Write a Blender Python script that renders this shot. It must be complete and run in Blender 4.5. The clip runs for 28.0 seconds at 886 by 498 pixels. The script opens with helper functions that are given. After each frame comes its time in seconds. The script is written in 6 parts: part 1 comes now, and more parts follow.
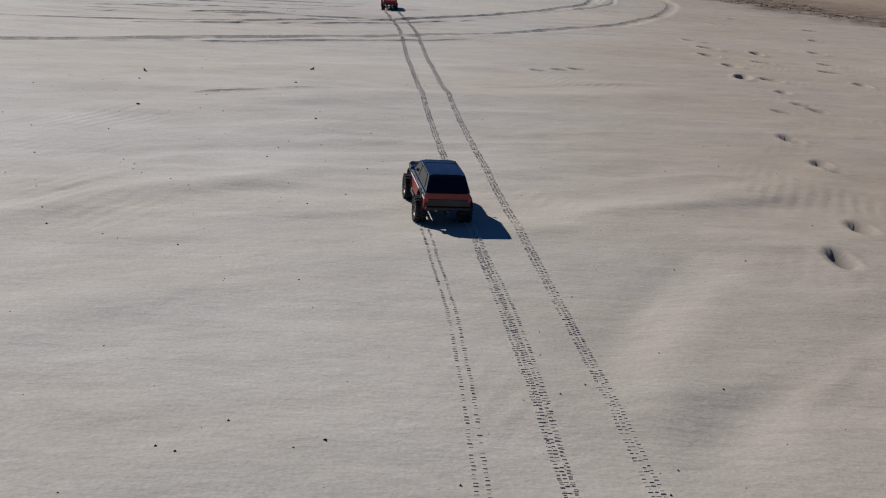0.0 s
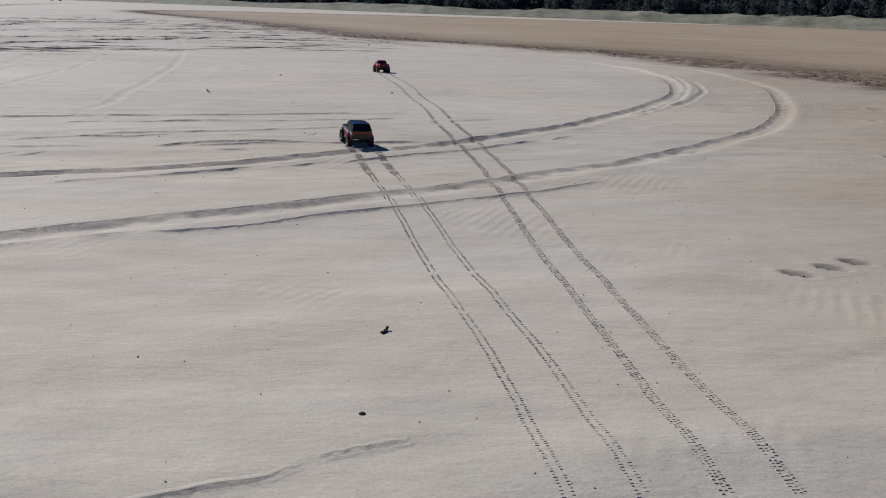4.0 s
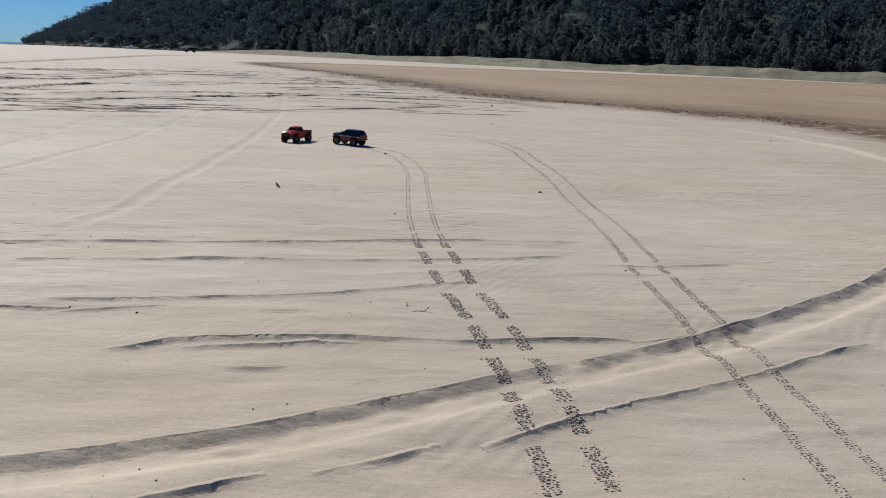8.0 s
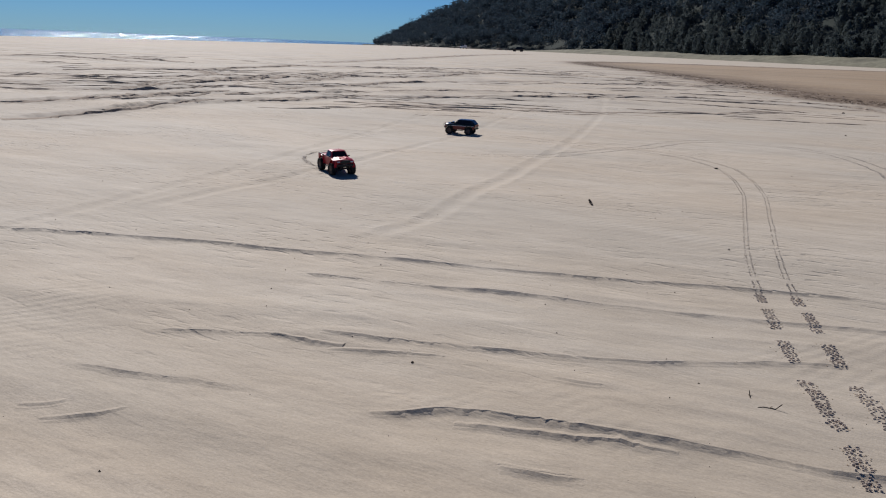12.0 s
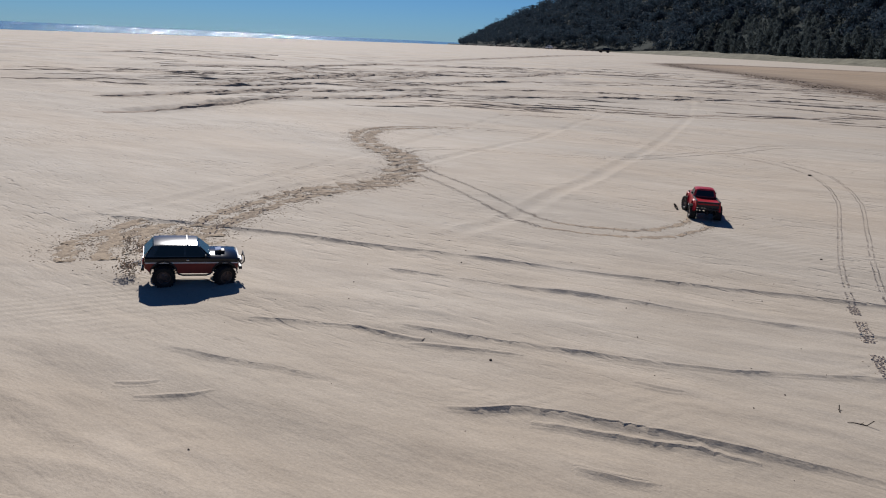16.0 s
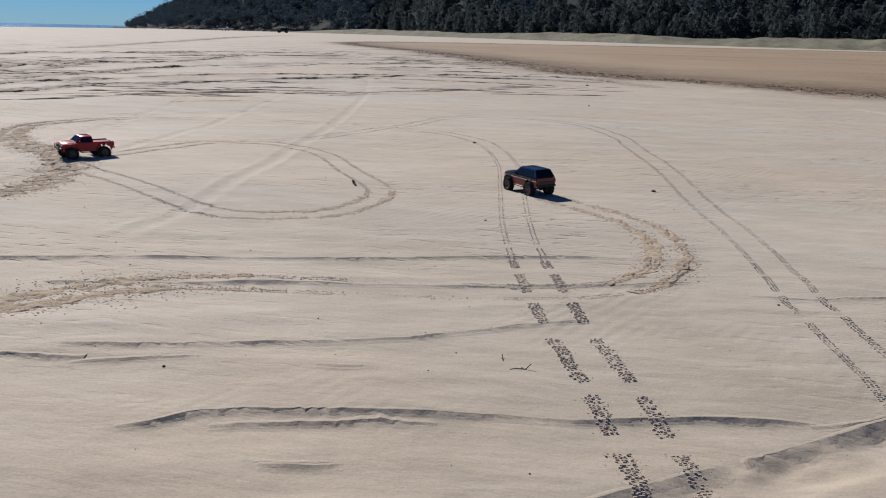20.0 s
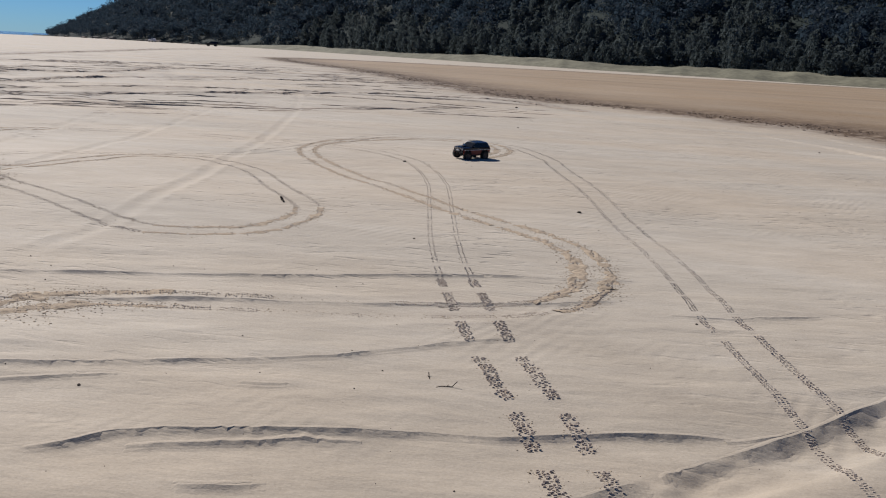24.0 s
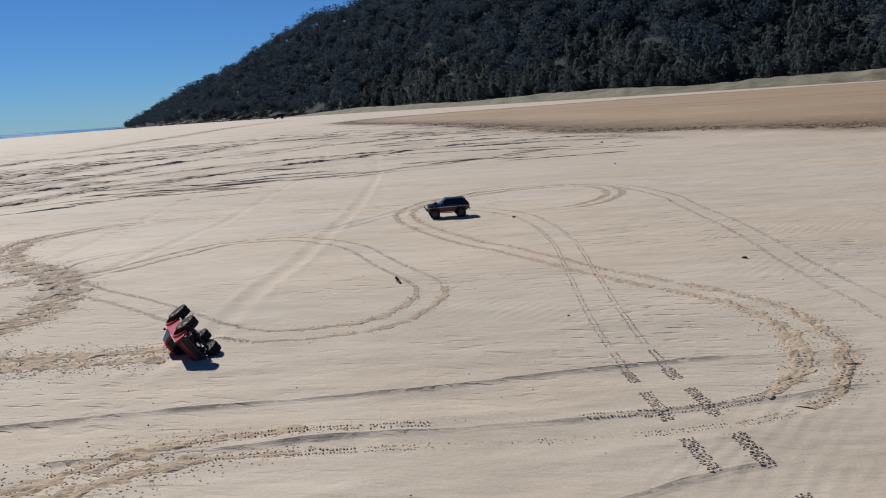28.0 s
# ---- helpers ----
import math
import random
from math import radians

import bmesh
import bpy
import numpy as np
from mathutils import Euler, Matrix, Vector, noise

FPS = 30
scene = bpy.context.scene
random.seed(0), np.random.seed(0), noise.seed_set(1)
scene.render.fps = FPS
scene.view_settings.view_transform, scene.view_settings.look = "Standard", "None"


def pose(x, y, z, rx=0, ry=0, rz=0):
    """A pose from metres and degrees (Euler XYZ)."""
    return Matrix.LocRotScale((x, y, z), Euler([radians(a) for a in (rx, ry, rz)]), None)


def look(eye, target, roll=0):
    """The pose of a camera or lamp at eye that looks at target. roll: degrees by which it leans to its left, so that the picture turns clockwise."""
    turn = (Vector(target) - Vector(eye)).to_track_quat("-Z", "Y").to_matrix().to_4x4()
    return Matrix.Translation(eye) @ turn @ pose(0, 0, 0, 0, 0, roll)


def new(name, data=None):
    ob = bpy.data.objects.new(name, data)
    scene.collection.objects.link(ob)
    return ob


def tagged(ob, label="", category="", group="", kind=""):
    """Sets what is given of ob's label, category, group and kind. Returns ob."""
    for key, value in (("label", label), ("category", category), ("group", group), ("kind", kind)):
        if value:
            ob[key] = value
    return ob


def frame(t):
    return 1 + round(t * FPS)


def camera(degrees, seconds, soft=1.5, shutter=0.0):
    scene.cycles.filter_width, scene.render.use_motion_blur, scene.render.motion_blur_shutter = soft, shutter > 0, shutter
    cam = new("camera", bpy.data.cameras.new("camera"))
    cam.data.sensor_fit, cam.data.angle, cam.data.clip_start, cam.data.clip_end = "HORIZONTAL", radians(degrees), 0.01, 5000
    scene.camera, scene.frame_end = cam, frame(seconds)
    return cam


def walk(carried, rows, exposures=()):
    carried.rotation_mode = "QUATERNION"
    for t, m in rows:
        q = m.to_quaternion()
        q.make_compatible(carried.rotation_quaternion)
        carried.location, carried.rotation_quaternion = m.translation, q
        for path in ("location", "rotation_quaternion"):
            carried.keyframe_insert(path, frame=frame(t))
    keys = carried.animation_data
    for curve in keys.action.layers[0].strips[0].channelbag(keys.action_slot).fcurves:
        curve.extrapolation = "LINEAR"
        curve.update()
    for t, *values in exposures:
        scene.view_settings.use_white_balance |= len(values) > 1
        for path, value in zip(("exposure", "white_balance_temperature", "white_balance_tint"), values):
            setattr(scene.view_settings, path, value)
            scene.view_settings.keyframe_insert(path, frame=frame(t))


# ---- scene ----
cam = camera(57.1, 28.0, soft=1.1)
METRES, EYE = 10.996, 1.18
ROWS = [
    (0.0, 0.0, 0.0, 0.0, 1.43, -21.12, -3.7),
    (0.5, -0.0224, 0.0451, 0.0021, 2.06, -21.32, -3.77),
    (1.0, -0.037, 0.0929, 0.0008, 3.26, -22.5, -4.55),
    (1.5, -0.0492, 0.1434, 0.0042, 3.14, -21.14, -4.13),
    (2.0, -0.0557, 0.1912, 0.0032, 2.05, -19.63, -2.27),
    (2.5, -0.0673, 0.2405, 0.0038, 1.58, -19.64, -3.22),
    (3.0, -0.071, 0.2855, 0.0061, 0.66, -17.17, -1.49),
    (3.5, -0.0799, 0.3276, 0.0059, 0.71, -16.87, -1.57),
    (5.5, -0.1155, 0.5172, 0.011, 3.36, -13.55, -2.61),
    (6.0, -0.1273, 0.566, 0.0121, 3.98, -13.1, -2.98),
    (6.5, -0.1346, 0.6135, 0.0123, 6.36, -13.12, -1.76),
    (7.0, -0.1412, 0.6605, 0.0131, 6.62, -13.09, -1.42),
    (7.5, -0.1437, 0.7015, 0.0132, 7.99, -12.87, -0.61),
    (8.0, -0.1554, 0.7416, 0.0126, 8.99, -13.13, -2.29),
    (8.5, -0.1632, 0.7784, 0.0126, 10.95, -13.35, -1.25),
    (9.0, -0.1742, 0.8047, 0.0142, 13.79, -12.78, -1.6),
    (9.5, -0.184, 0.8205, 0.0142, 18.17, -12.94, -2.46),
    (10.0, -0.1826, 0.8261, 0.0139, 22.98, -13.24, -2.27),
    (10.5, -0.1828, 0.8261, 0.0143, 23.76, -13.33, -2.69),
    (11.0, -0.1833, 0.8252, 0.0139, 24.95, -13.54, -3.05),
    (11.5, -0.1849, 0.8256, 0.0136, 26.13, -13.89, -3.12),
    (12.0, -0.1871, 0.8236, 0.0138, 30.92, -14.05, -2.17),
    (12.5, -0.1864, 0.8231, 0.014, 32.4, -14.17, -2.02),
    (14.5, -0.1862, 0.8232, 0.014, 33.43, -14.02, -1.38),
    (15.0, -0.1875, 0.8216, 0.0141, 33.71, -13.95, -2.14),
    (15.5, -0.1876, 0.8204, 0.0141, 36.21, -14.06, -2.34),
    (16.0, -0.1872, 0.8212, 0.0134, 36.72, -14.3, -2.64),
    (16.5, -0.1856, 0.8231, 0.0131, 36.74, -14.46, -2.68),
    (17.0, -0.1831, 0.8264, 0.013, 31.47, -14.5, -3.63),
    (17.5, -0.1812, 0.8296, 0.0136, 25.14, -14.31, -2.69),
    (18.0, -0.1798, 0.8312, 0.0138, 20.15, -14.22, -2.73),
    (18.5, -0.1791, 0.8325, 0.0125, 17.35, -14.41, -2.84),
    (19.0, -0.1794, 0.8331, 0.0124, 16.83, -14.89, -2.2),
    (19.5, -0.1787, 0.8334, 0.0131, 15.8, -14.99, -1.62),
    (20.0, -0.1778, 0.8326, 0.014, 15.06, -14.84, -1.38),
    (20.5, -0.1762, 0.8323, 0.0142, 14.67, -14.68, -1.17),
    (21.0, -0.175, 0.8317, 0.0142, 14.63, -14.43, -0.84),
    (21.5, -0.1738, 0.8319, 0.0144, 14.63, -14.02, -0.21),
    (22.0, -0.1731, 0.833, 0.0144, 12.52, -13.3, -0.52),
    (22.5, -0.1744, 0.8333, 0.0144, 10.48, -13.04, -0.99),
    (24.5, -0.1796, 0.8316, 0.0132, 10.61, -13.49, -3.42),
    (25.0, -0.1847, 0.8394, 0.0118, 11.24, -13.68, -2.63),
    (25.5, -0.1888, 0.8563, 0.0134, 15.68, -11.67, 3.01),
    (26.0, -0.2016, 0.8724, 0.0127, 16.57, -10.75, 2.56),
    (26.5, -0.2136, 0.888, 0.0113, 16.23, -10.1, 3.11),
    (27.0, -0.2203, 0.9056, 0.0127, 16.04, -9.77, 3.88),
    (27.5, -0.2311, 0.9144, 0.0142, 14.81, -10.02, 3.92),
    (28.0, -0.2361, 0.9141, 0.0141, 14.49, -10.1, 3.91),
]
EXPOSURES = [(0.0, 0.0, 5880, 10), (3.5, 0.05, 5850, 10), (6.0, 0.25, 6240, 10), (9.0, 0.18, 6320, 11), (11.0, 0.07, 6350, 12), (15.0, 0.0, 6350, 13), (18.0, 0.1, 6380, 12), (22.0, 0.18, 6340, 12), (25.5, 0.18, 6500, 12), (28.0, 0.18, 6500, 11)]
walk(cam, [(t, pose(METRES * x, METRES * y, EYE + METRES * z, 90 + pitch, roll, yaw)) for t, x, y, z, yaw, pitch, roll in ROWS], EXPOSURES)

# ---- light: a clear winter sky, sun ahead and to the left ----
SUN_AZ, SUN_EL = 50.0, 37.0
world = bpy.data.worlds.new("world")
scene.world = world
world.use_nodes = True
wn = world.node_tree.nodes
sky = wn.new("ShaderNodeTexSky")
sky.sky_type = "NISHITA"
sky.sun_disc = False
sky.sun_elevation, sky.sun_rotation = radians(SUN_EL), radians(-SUN_AZ)
sky.altitude, sky.air_density, sky.dust_density, sky.ozone_density = 1500, 1.0, 0.0, 8.0
wn["Background"].inputs["Strength"].default_value = 0.05
tint = wn.new("ShaderNodeMix")
tint.data_type, tint.blend_type = "RGBA", "MULTIPLY"
tint.inputs[0].default_value = 1.0
tint.inputs[7].default_value = (0.52, 0.81, 1.09, 1)
world.node_tree.links.new(sky.outputs["Color"], tint.inputs[6])
world.node_tree.links.new(tint.outputs[2], wn["Background"].inputs["Color"])
sun = new("sun", bpy.data.lights.new("sun", "SUN"))
sun.data.energy, sun.data.angle, sun.data.color = 5.0, radians(0.5), (1.0, 0.96, 0.905)
SUN_WAY = Vector((-math.sin(radians(SUN_AZ)) * math.cos(radians(SUN_EL)), math.cos(radians(SUN_AZ)) * math.cos(radians(SUN_EL)), math.sin(radians(SUN_EL))))
sun.matrix_world = look(SUN_WAY * 50, (0, 0, 0))


# ---- materials ----
class Mat:
    """Short hand for a node material."""

    def __init__(self, name, rough=0.8, metal=0.0, spec=0.5):
        self.m = bpy.data.materials.new(name)
        self.m.use_nodes = True
        self.t = self.m.node_tree
        self.b = self.t.nodes["Principled BSDF"]
        self.b.inputs["Roughness"].default_value = rough
        self.b.inputs["Metallic"].default_value = metal
        self.b.inputs["Specular IOR Level"].default_value = spec

    def n(self, kind, **kw):
        node = self.t.nodes.new("ShaderNode" + kind)
        for k, v in kw.items():
            node.inputs[k].default_value = v
        return node

    def link(self, a, b):
        self.t.links.new(a, b)

    def where(self, scale=(1, 1, 1), turn=0.0):
        c = self.n("TexCoord")
        mp = self.n("Mapping")
        mp.inputs["Scale"].default_value = scale
        mp.inputs["Rotation"].default_value = (0, 0, radians(turn))
        self.link(c.outputs["Object"], mp.inputs["Vector"])
        return mp.outputs["Vector"]

    def noise(self, scale, detail=4.0, rough=0.55, vec=None):
        node = self.n("TexNoise", Scale=scale, Detail=detail, Roughness=rough)
        self.link(vec or self.where(), node.inputs["Vector"])
        return node.outputs["Fac"]

    def ramp(self, fac, stops):
        node = self.n("ValToRGB")
        el = node.color_ramp.elements
        while len(el) < len(stops):
            el.new(0.5)
        for e, (p, c) in zip(el, stops):
            e.position = p
            e.color = (*c, 1) if len(c) == 3 else c
        self.link(fac, node.inputs["Fac"])
        return node.outputs["Color"]

    def mix(self, fac, a, b, kind="MIX"):
        node = self.n("Mix")
        node.data_type, node.blend_type = "RGBA", kind
        for sock, v in ((node.inputs[0], fac), (node.inputs[6], a), (node.inputs[7], b)):
            if isinstance(v, (int, float)):
                sock.default_value = v
            elif isinstance(v, tuple):
                sock.default_value = (*v, 1)
            else:
                self.link(v, sock)
        return node.outputs[2]

    def math(self, op, a, b=0.0):
        node = self.n("Math")
        node.operation = op
        for sock, v in ((node.inputs[0], a), (node.inputs[1], b)):
            if isinstance(v, (int, float)):
                sock.default_value = v
            else:
                self.link(v, sock)
        return node.outputs[0]

    def colour(self, c):
        if isinstance(c, tuple):
            self.b.inputs["Base Color"].default_value = (*c, 1)
        else:
            self.link(c, self.b.inputs["Base Color"])
        return self

    def bump(self, height, dist=0.01, strength=1.0):
        node = self.n("Bump", Strength=strength, Distance=dist)
        old = self.b.inputs["Normal"].links
        if old:
            self.link(old[0].from_socket, node.inputs["Normal"])
        self.link(height, node.inputs["Height"])
        self.link(node.outputs["Normal"], self.b.inputs["Normal"])
        return self


def plain(name, c, rough=0.6, metal=0.0, spec=0.5, wear=0.25, scale=40.0, relief=0.0):
    m = Mat(name, rough, metal, spec)
    f = m.noise(scale, 5)
    g = m.noise(scale * 0.17, 3)
    k = m.math("MULTIPLY", m.math("ADD", f, g), 0.5)
    lo = tuple(v * (1 - wear) for v in c)
    hi = tuple(min(1, v * (1 + wear)) for v in c)
    m.colour(m.ramp(k, [(0.3, lo), (0.7, hi)]))
    if relief:
        m.bump(f, relief)
    return m.m


def make_sand():
    m = Mat("sand", 0.85, 0.0, 0.24)
    v = m.where()
    streak = m.where((0.6, 1.5, 1), -8)
    big = m.noise(0.25, 5, 0.6, streak)
    mid = m.noise(2.2, 7, 0.65, streak)
    fine = m.noise(90, 4, 0.7, v)
    base = m.ramp(m.mix(0.5, big, mid), [(0.3, (0.379, 0.331, 0.262)), (0.5, (0.448, 0.395, 0.318)), (0.7, (0.527, 0.474, 0.392))])
    base = m.mix(0.45, base, m.ramp(fine, [(0.3, (0.55, 0.53, 0.51)), (0.7, (1.0, 1.0, 1.0))]), "MULTIPLY")
    # scattered dark grit
    sp = m.n("TexVoronoi", Scale=11.0)
    m.link(v, sp.inputs["Vector"])
    spot = m.ramp(sp.outputs["Distance"], [(0.02, (0.3, 0.27, 0.25)), (0.045, (1, 1, 1))])
    base = m.mix(m.ramp(m.noise(0.8, 3, 0.5, v), [(0.45, (0, 0, 0)), (0.65, (0.8, 0.8, 0.8))]), base, m.mix(1.0, base, spot, "MULTIPLY"))
    warm = m.ramp(m.noise(0.32, 4, 0.55, m.where((0.5, 1.2, 1), 15)), [(0.42, (1, 1, 1)), (0.62, (1.03, 0.985, 0.935))])
    base = m.mix(1.0, base, warm, "MULTIPLY")
    att = m.n("Attribute")
    att.attribute_name = "soil"
    soil = m.n("SeparateColor")
    m.link(att.outputs["Color"], soil.inputs[0])
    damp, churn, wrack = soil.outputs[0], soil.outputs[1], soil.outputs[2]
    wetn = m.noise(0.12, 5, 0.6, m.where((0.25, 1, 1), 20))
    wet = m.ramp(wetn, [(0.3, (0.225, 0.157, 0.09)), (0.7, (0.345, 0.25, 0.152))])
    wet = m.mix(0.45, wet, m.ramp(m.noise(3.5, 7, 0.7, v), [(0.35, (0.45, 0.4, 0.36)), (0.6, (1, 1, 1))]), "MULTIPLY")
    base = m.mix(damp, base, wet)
    base = m.mix(m.math("MULTIPLY", wrack, m.ramp(m.noise(2.6, 6, 0.7, v), [(0.36, (0.2, 0.2, 0.2)), (0.52, (1, 1, 1))])), base, (0.1, 0.064, 0.037))
    # turned sand, and the shade inside ruts and footprints painted as a dark tint
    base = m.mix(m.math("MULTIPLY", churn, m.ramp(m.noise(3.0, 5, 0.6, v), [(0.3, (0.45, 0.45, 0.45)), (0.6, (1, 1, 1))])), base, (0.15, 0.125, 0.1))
    m.colour(base)
    m.bump(m.noise(5.0, 5, 0.55, m.where((0.7, 1.5, 1), -8)), 0.012, 0.5)
    # wind-pitted sand further up the bank
    pits = m.ramp(m.noise(9.0, 3, 0.5, m.where((0.6, 1.9, 1), -9)), [(0.31, (0, 0, 0)), (0.45, (1, 1, 1))])
    area = m.ramp(m.noise(0.55, 4, 0.6, v), [(0.42, (0, 0, 0)), (0.62, (1, 1, 1))])
    xyz = m.n("SeparateXYZ")
    m.link(v, xyz.inputs[0])
    bank = m.ramp(m.math("MULTIPLY", m.math("SUBTRACT", xyz.outputs[1], m.math("MULTIPLY", xyz.outputs[0], 0.35)), 0.05), [(0.6, (0, 0, 0)), (0.78, (1, 1, 1))])
    m.bump(m.mix(m.math("MULTIPLY", area, bank), (1.0, 1.0, 1.0), pits), 0.012, 0.9)
    # wind ripples: fans across the slope, and finer ones along it
    for turn, scale, lo, size, seed_at in ((24, 13.0, 0.55, 0.0024, 0.0), (101, 11.0, 0.56, 0.0018, 40.0)):
        wave = m.n("TexWave", **{"Scale": scale / 3.14, "Distortion": 3.5, "Detail": 2.0, "Detail Scale": 0.6})
        m.link(m.where((1, 1, 1), turn), wave.inputs["Vector"])
        where = m.n("Mapping")
        where.inputs["Location"].default_value = (seed_at, seed_at * 0.7, 0)
        m.link(v, where.inputs["Vector"])
        calm = m.ramp(m.noise(0.75, 3, 0.55, where.outputs["Vector"]), [(lo, (0, 0, 0)), (lo + 0.12, (1, 1, 1))])
        m.bump(m.mix(calm, (0.5, 0.5, 0.5), wave.outputs["Fac"]), size, 0.7)
    m.bump(m.noise(17, 5, 0.62, m.where((0.6, 1.5, 1), -8)), 0.007, 0.7)
    m.bump(fine, 0.002, 0.5)
    return m.m


def make_foliage(name, dark, light):
    m = Mat(name, 0.8, 0.0, 0.15)
    g = m.n("NewGeometry")
    k = m.mix(0.6, g.outputs["Random Per Island"], m.noise(0.035, 5))
    c = m.ramp(k, [(0.2, dark), (0.8, light)])
    m.colour(c)
    thin = m.n("BsdfTranslucent")
    m.link(c, thin.inputs["Color"])
    both = m.n("MixShader", Fac=0.45)
    m.link(m.b.outputs[0], both.inputs[1])
    m.link(thin.outputs[0], both.inputs[2])
    m.link(both.outputs[0], m.t.nodes["Material Output"].inputs["Surface"])
    return m.m


def make_water():
    m = Mat("sea_water", 0.12, 0.0, 0.5)
    m.colour(m.ramp(m.noise(0.01, 3), [(0.3, (0.01, 0.045, 0.08)), (0.7, (0.02, 0.075, 0.12))]))
    m.bump(m.noise(0.25, 5, 0.6, m.where((1, 1, 1), 30)), 1.2, 1.0)
    return m.m


SAND = make_sand()
WATER = make_water()
# the blue of the distant air is mixed into the forest's leaf colour
LEAF_HAZE = make_foliage("hazy_forest_leaves", (0.023, 0.036, 0.050), (0.046, 0.068, 0.086))
LEAF_GREY = make_foliage("casuarina_needles", (0.050, 0.064, 0.066), (0.088, 0.106, 0.104))
SCRUB = plain("dune_scrub", (0.14, 0.132, 0.09), 0.9, 0, 0.2, 0.55, 0.9)
# ground painted as dark as the foliage, so gaps between trees stay hidden
HILLSIDE = plain("hillside_leaf_dark", (0.028, 0.037, 0.034), 0.95, 0, 0.1, 0.4, 0.2)
BARK = plain("bark", (0.09, 0.075, 0.06), 0.9, 0, 0.2, 0.4, 3.0)
BLACK = plain("black_gloss_paint", (0.006, 0.008, 0.014), 0.14, 0, 0.4, 0.3, 30)
RED = plain("red_paint", (0.40, 0.010, 0.018), 0.34, 0, 0.35, 0.2, 25)
BRICK_RED = plain("dull_red_paint", (0.20, 0.02, 0.014), 0.4, 0, 0.5, 0.2, 25)
WHITE = plain("white_stripe", (0.72, 0.70, 0.68), 0.4, 0, 0.5, 0.1, 60)
ROOF = plain("dusty_black_roof", (0.012, 0.016, 0.026), 0.18, 0, 0.4, 0.7, 160)
GLASS = plain("tinted_glass", (0.006, 0.008, 0.012), 0.1, 0, 0.25, 0.1, 20)
CLEAR = plain("pale_glass", (0.10, 0.13, 0.16), 0.08, 0, 0.7, 0.15, 20)
RUBBER = plain("tyre_rubber", (0.018, 0.017, 0.016), 0.8, 0, 0.3, 0.5, 60, 0.001)
TRIM = plain("black_plastic", (0.016, 0.016, 0.017), 0.5, 0, 0.4, 0.3, 50)
STEEL = plain("dull_steel", (0.33, 0.33, 0.34), 0.35, 0.9, 0.5, 0.3, 60)
CHROME = plain("chrome", (0.75, 0.75, 0.76), 0.12, 1.0, 0.5, 0.1, 60)
RIM = plain("rim_metal", (0.10, 0.07, 0.06), 0.45, 0.4, 0.5, 0.4, 60)
LAMP_RED = plain("tail_light_lens", (0.35, 0.01, 0.01), 0.15, 0, 0.5, 0.1, 60)
LAMP_WHITE = plain("headlight_lens", (0.6, 0.62, 0.65), 0.1, 0, 0.6, 0.1, 60)
CLOD = plain("turned_sand", (0.36, 0.286, 0.203), 0.95, 0, 0.15, 0.3, 60, 0.006)
TURNED = plain("damp_turned_sand", (0.30, 0.246, 0.19), 0.95, 0, 0.15, 0.4, 6, 0.02)
FLUNG = plain("flung_sand", (0.5, 0.37, 0.23), 0.95, 0, 0.15, 0.4, 40, 0.004)
PRINT = plain("pressed_sand", (0.43, 0.365, 0.30), 0.95, 0, 0.15, 0.25, 25, 0.002)
DRIFT = plain("dark_driftwood", (0.05, 0.038, 0.028), 0.9, 0, 0.2, 0.5, 40, 0.003)
WEED = plain("dark_wrack", (0.14, 0.098, 0.066), 0.9, 0, 0.2, 0.5, 8, 0.01)
ROCK = plain("dark_shore_rock", (0.09, 0.075, 0.065), 0.9, 0, 0.2, 0.4, 0.5, 0.3)


# ---- helpers of the build ----
TABLES = {}


def grid_noise(x, y, seed, octaves=1):
    """Smooth value noise on arrays, -1 to 1."""
    total, amp, norm = 0.0, 1.0, 0.0
    for o in range(octaves):
        if seed + o not in TABLES:
            TABLES[seed + o] = np.random.RandomState(seed + o).uniform(-1, 1, (256, 256))
        table = TABLES[seed + o]
        xi, yi = np.floor(x).astype(int), np.floor(y).astype(int)
        fx, fy = x - xi, y - yi
        fx, fy = fx * fx * (3 - 2 * fx), fy * fy * (3 - 2 * fy)
        a, b = table[xi % 256, yi % 256], table[(xi + 1) % 256, yi % 256]
        c, d = table[xi % 256, (yi + 1) % 256], table[(xi + 1) % 256, (yi + 1) % 256]
        total = total + amp * ((a * (1 - fx) + b * fx) * (1 - fy) + (c * (1 - fx) + d * fx) * fy)
        norm += amp
        x, y, amp = x * 2.03 + 7.1, y * 2.03 + 3.7, amp * 0.5
    return total / norm


def smooth(a, b, v):
    u = np.clip((v - a) / (b - a), 0, 1)
    return u * u * (3 - 2 * u)


def spline(points, step):
    """A Catmull-Rom line through the points, sampled about every step metres."""
    p = [np.array(q, float) for q in points]
    p = [2 * p[0] - p[1]] + p + [2 * p[-1] - p[-2]]
    out = []
    for i in range(1, len(p) - 2):
        n = max(2, int(np.linalg.norm(p[i + 1] - p[i]) / step))
        for k in range(n):
            u = k / n
            out.append(0.5 * (2 * p[i] + (p[i + 1] - p[i - 1]) * u + (2 * p[i - 1] - 5 * p[i] + 4 * p[i + 1] - p[i + 2]) * u * u + (3 * p[i] - p[i - 1] - 3 * p[i + 1] + p[i + 2]) * u ** 3))
    out.append(p[-2])
    return np.array(out)


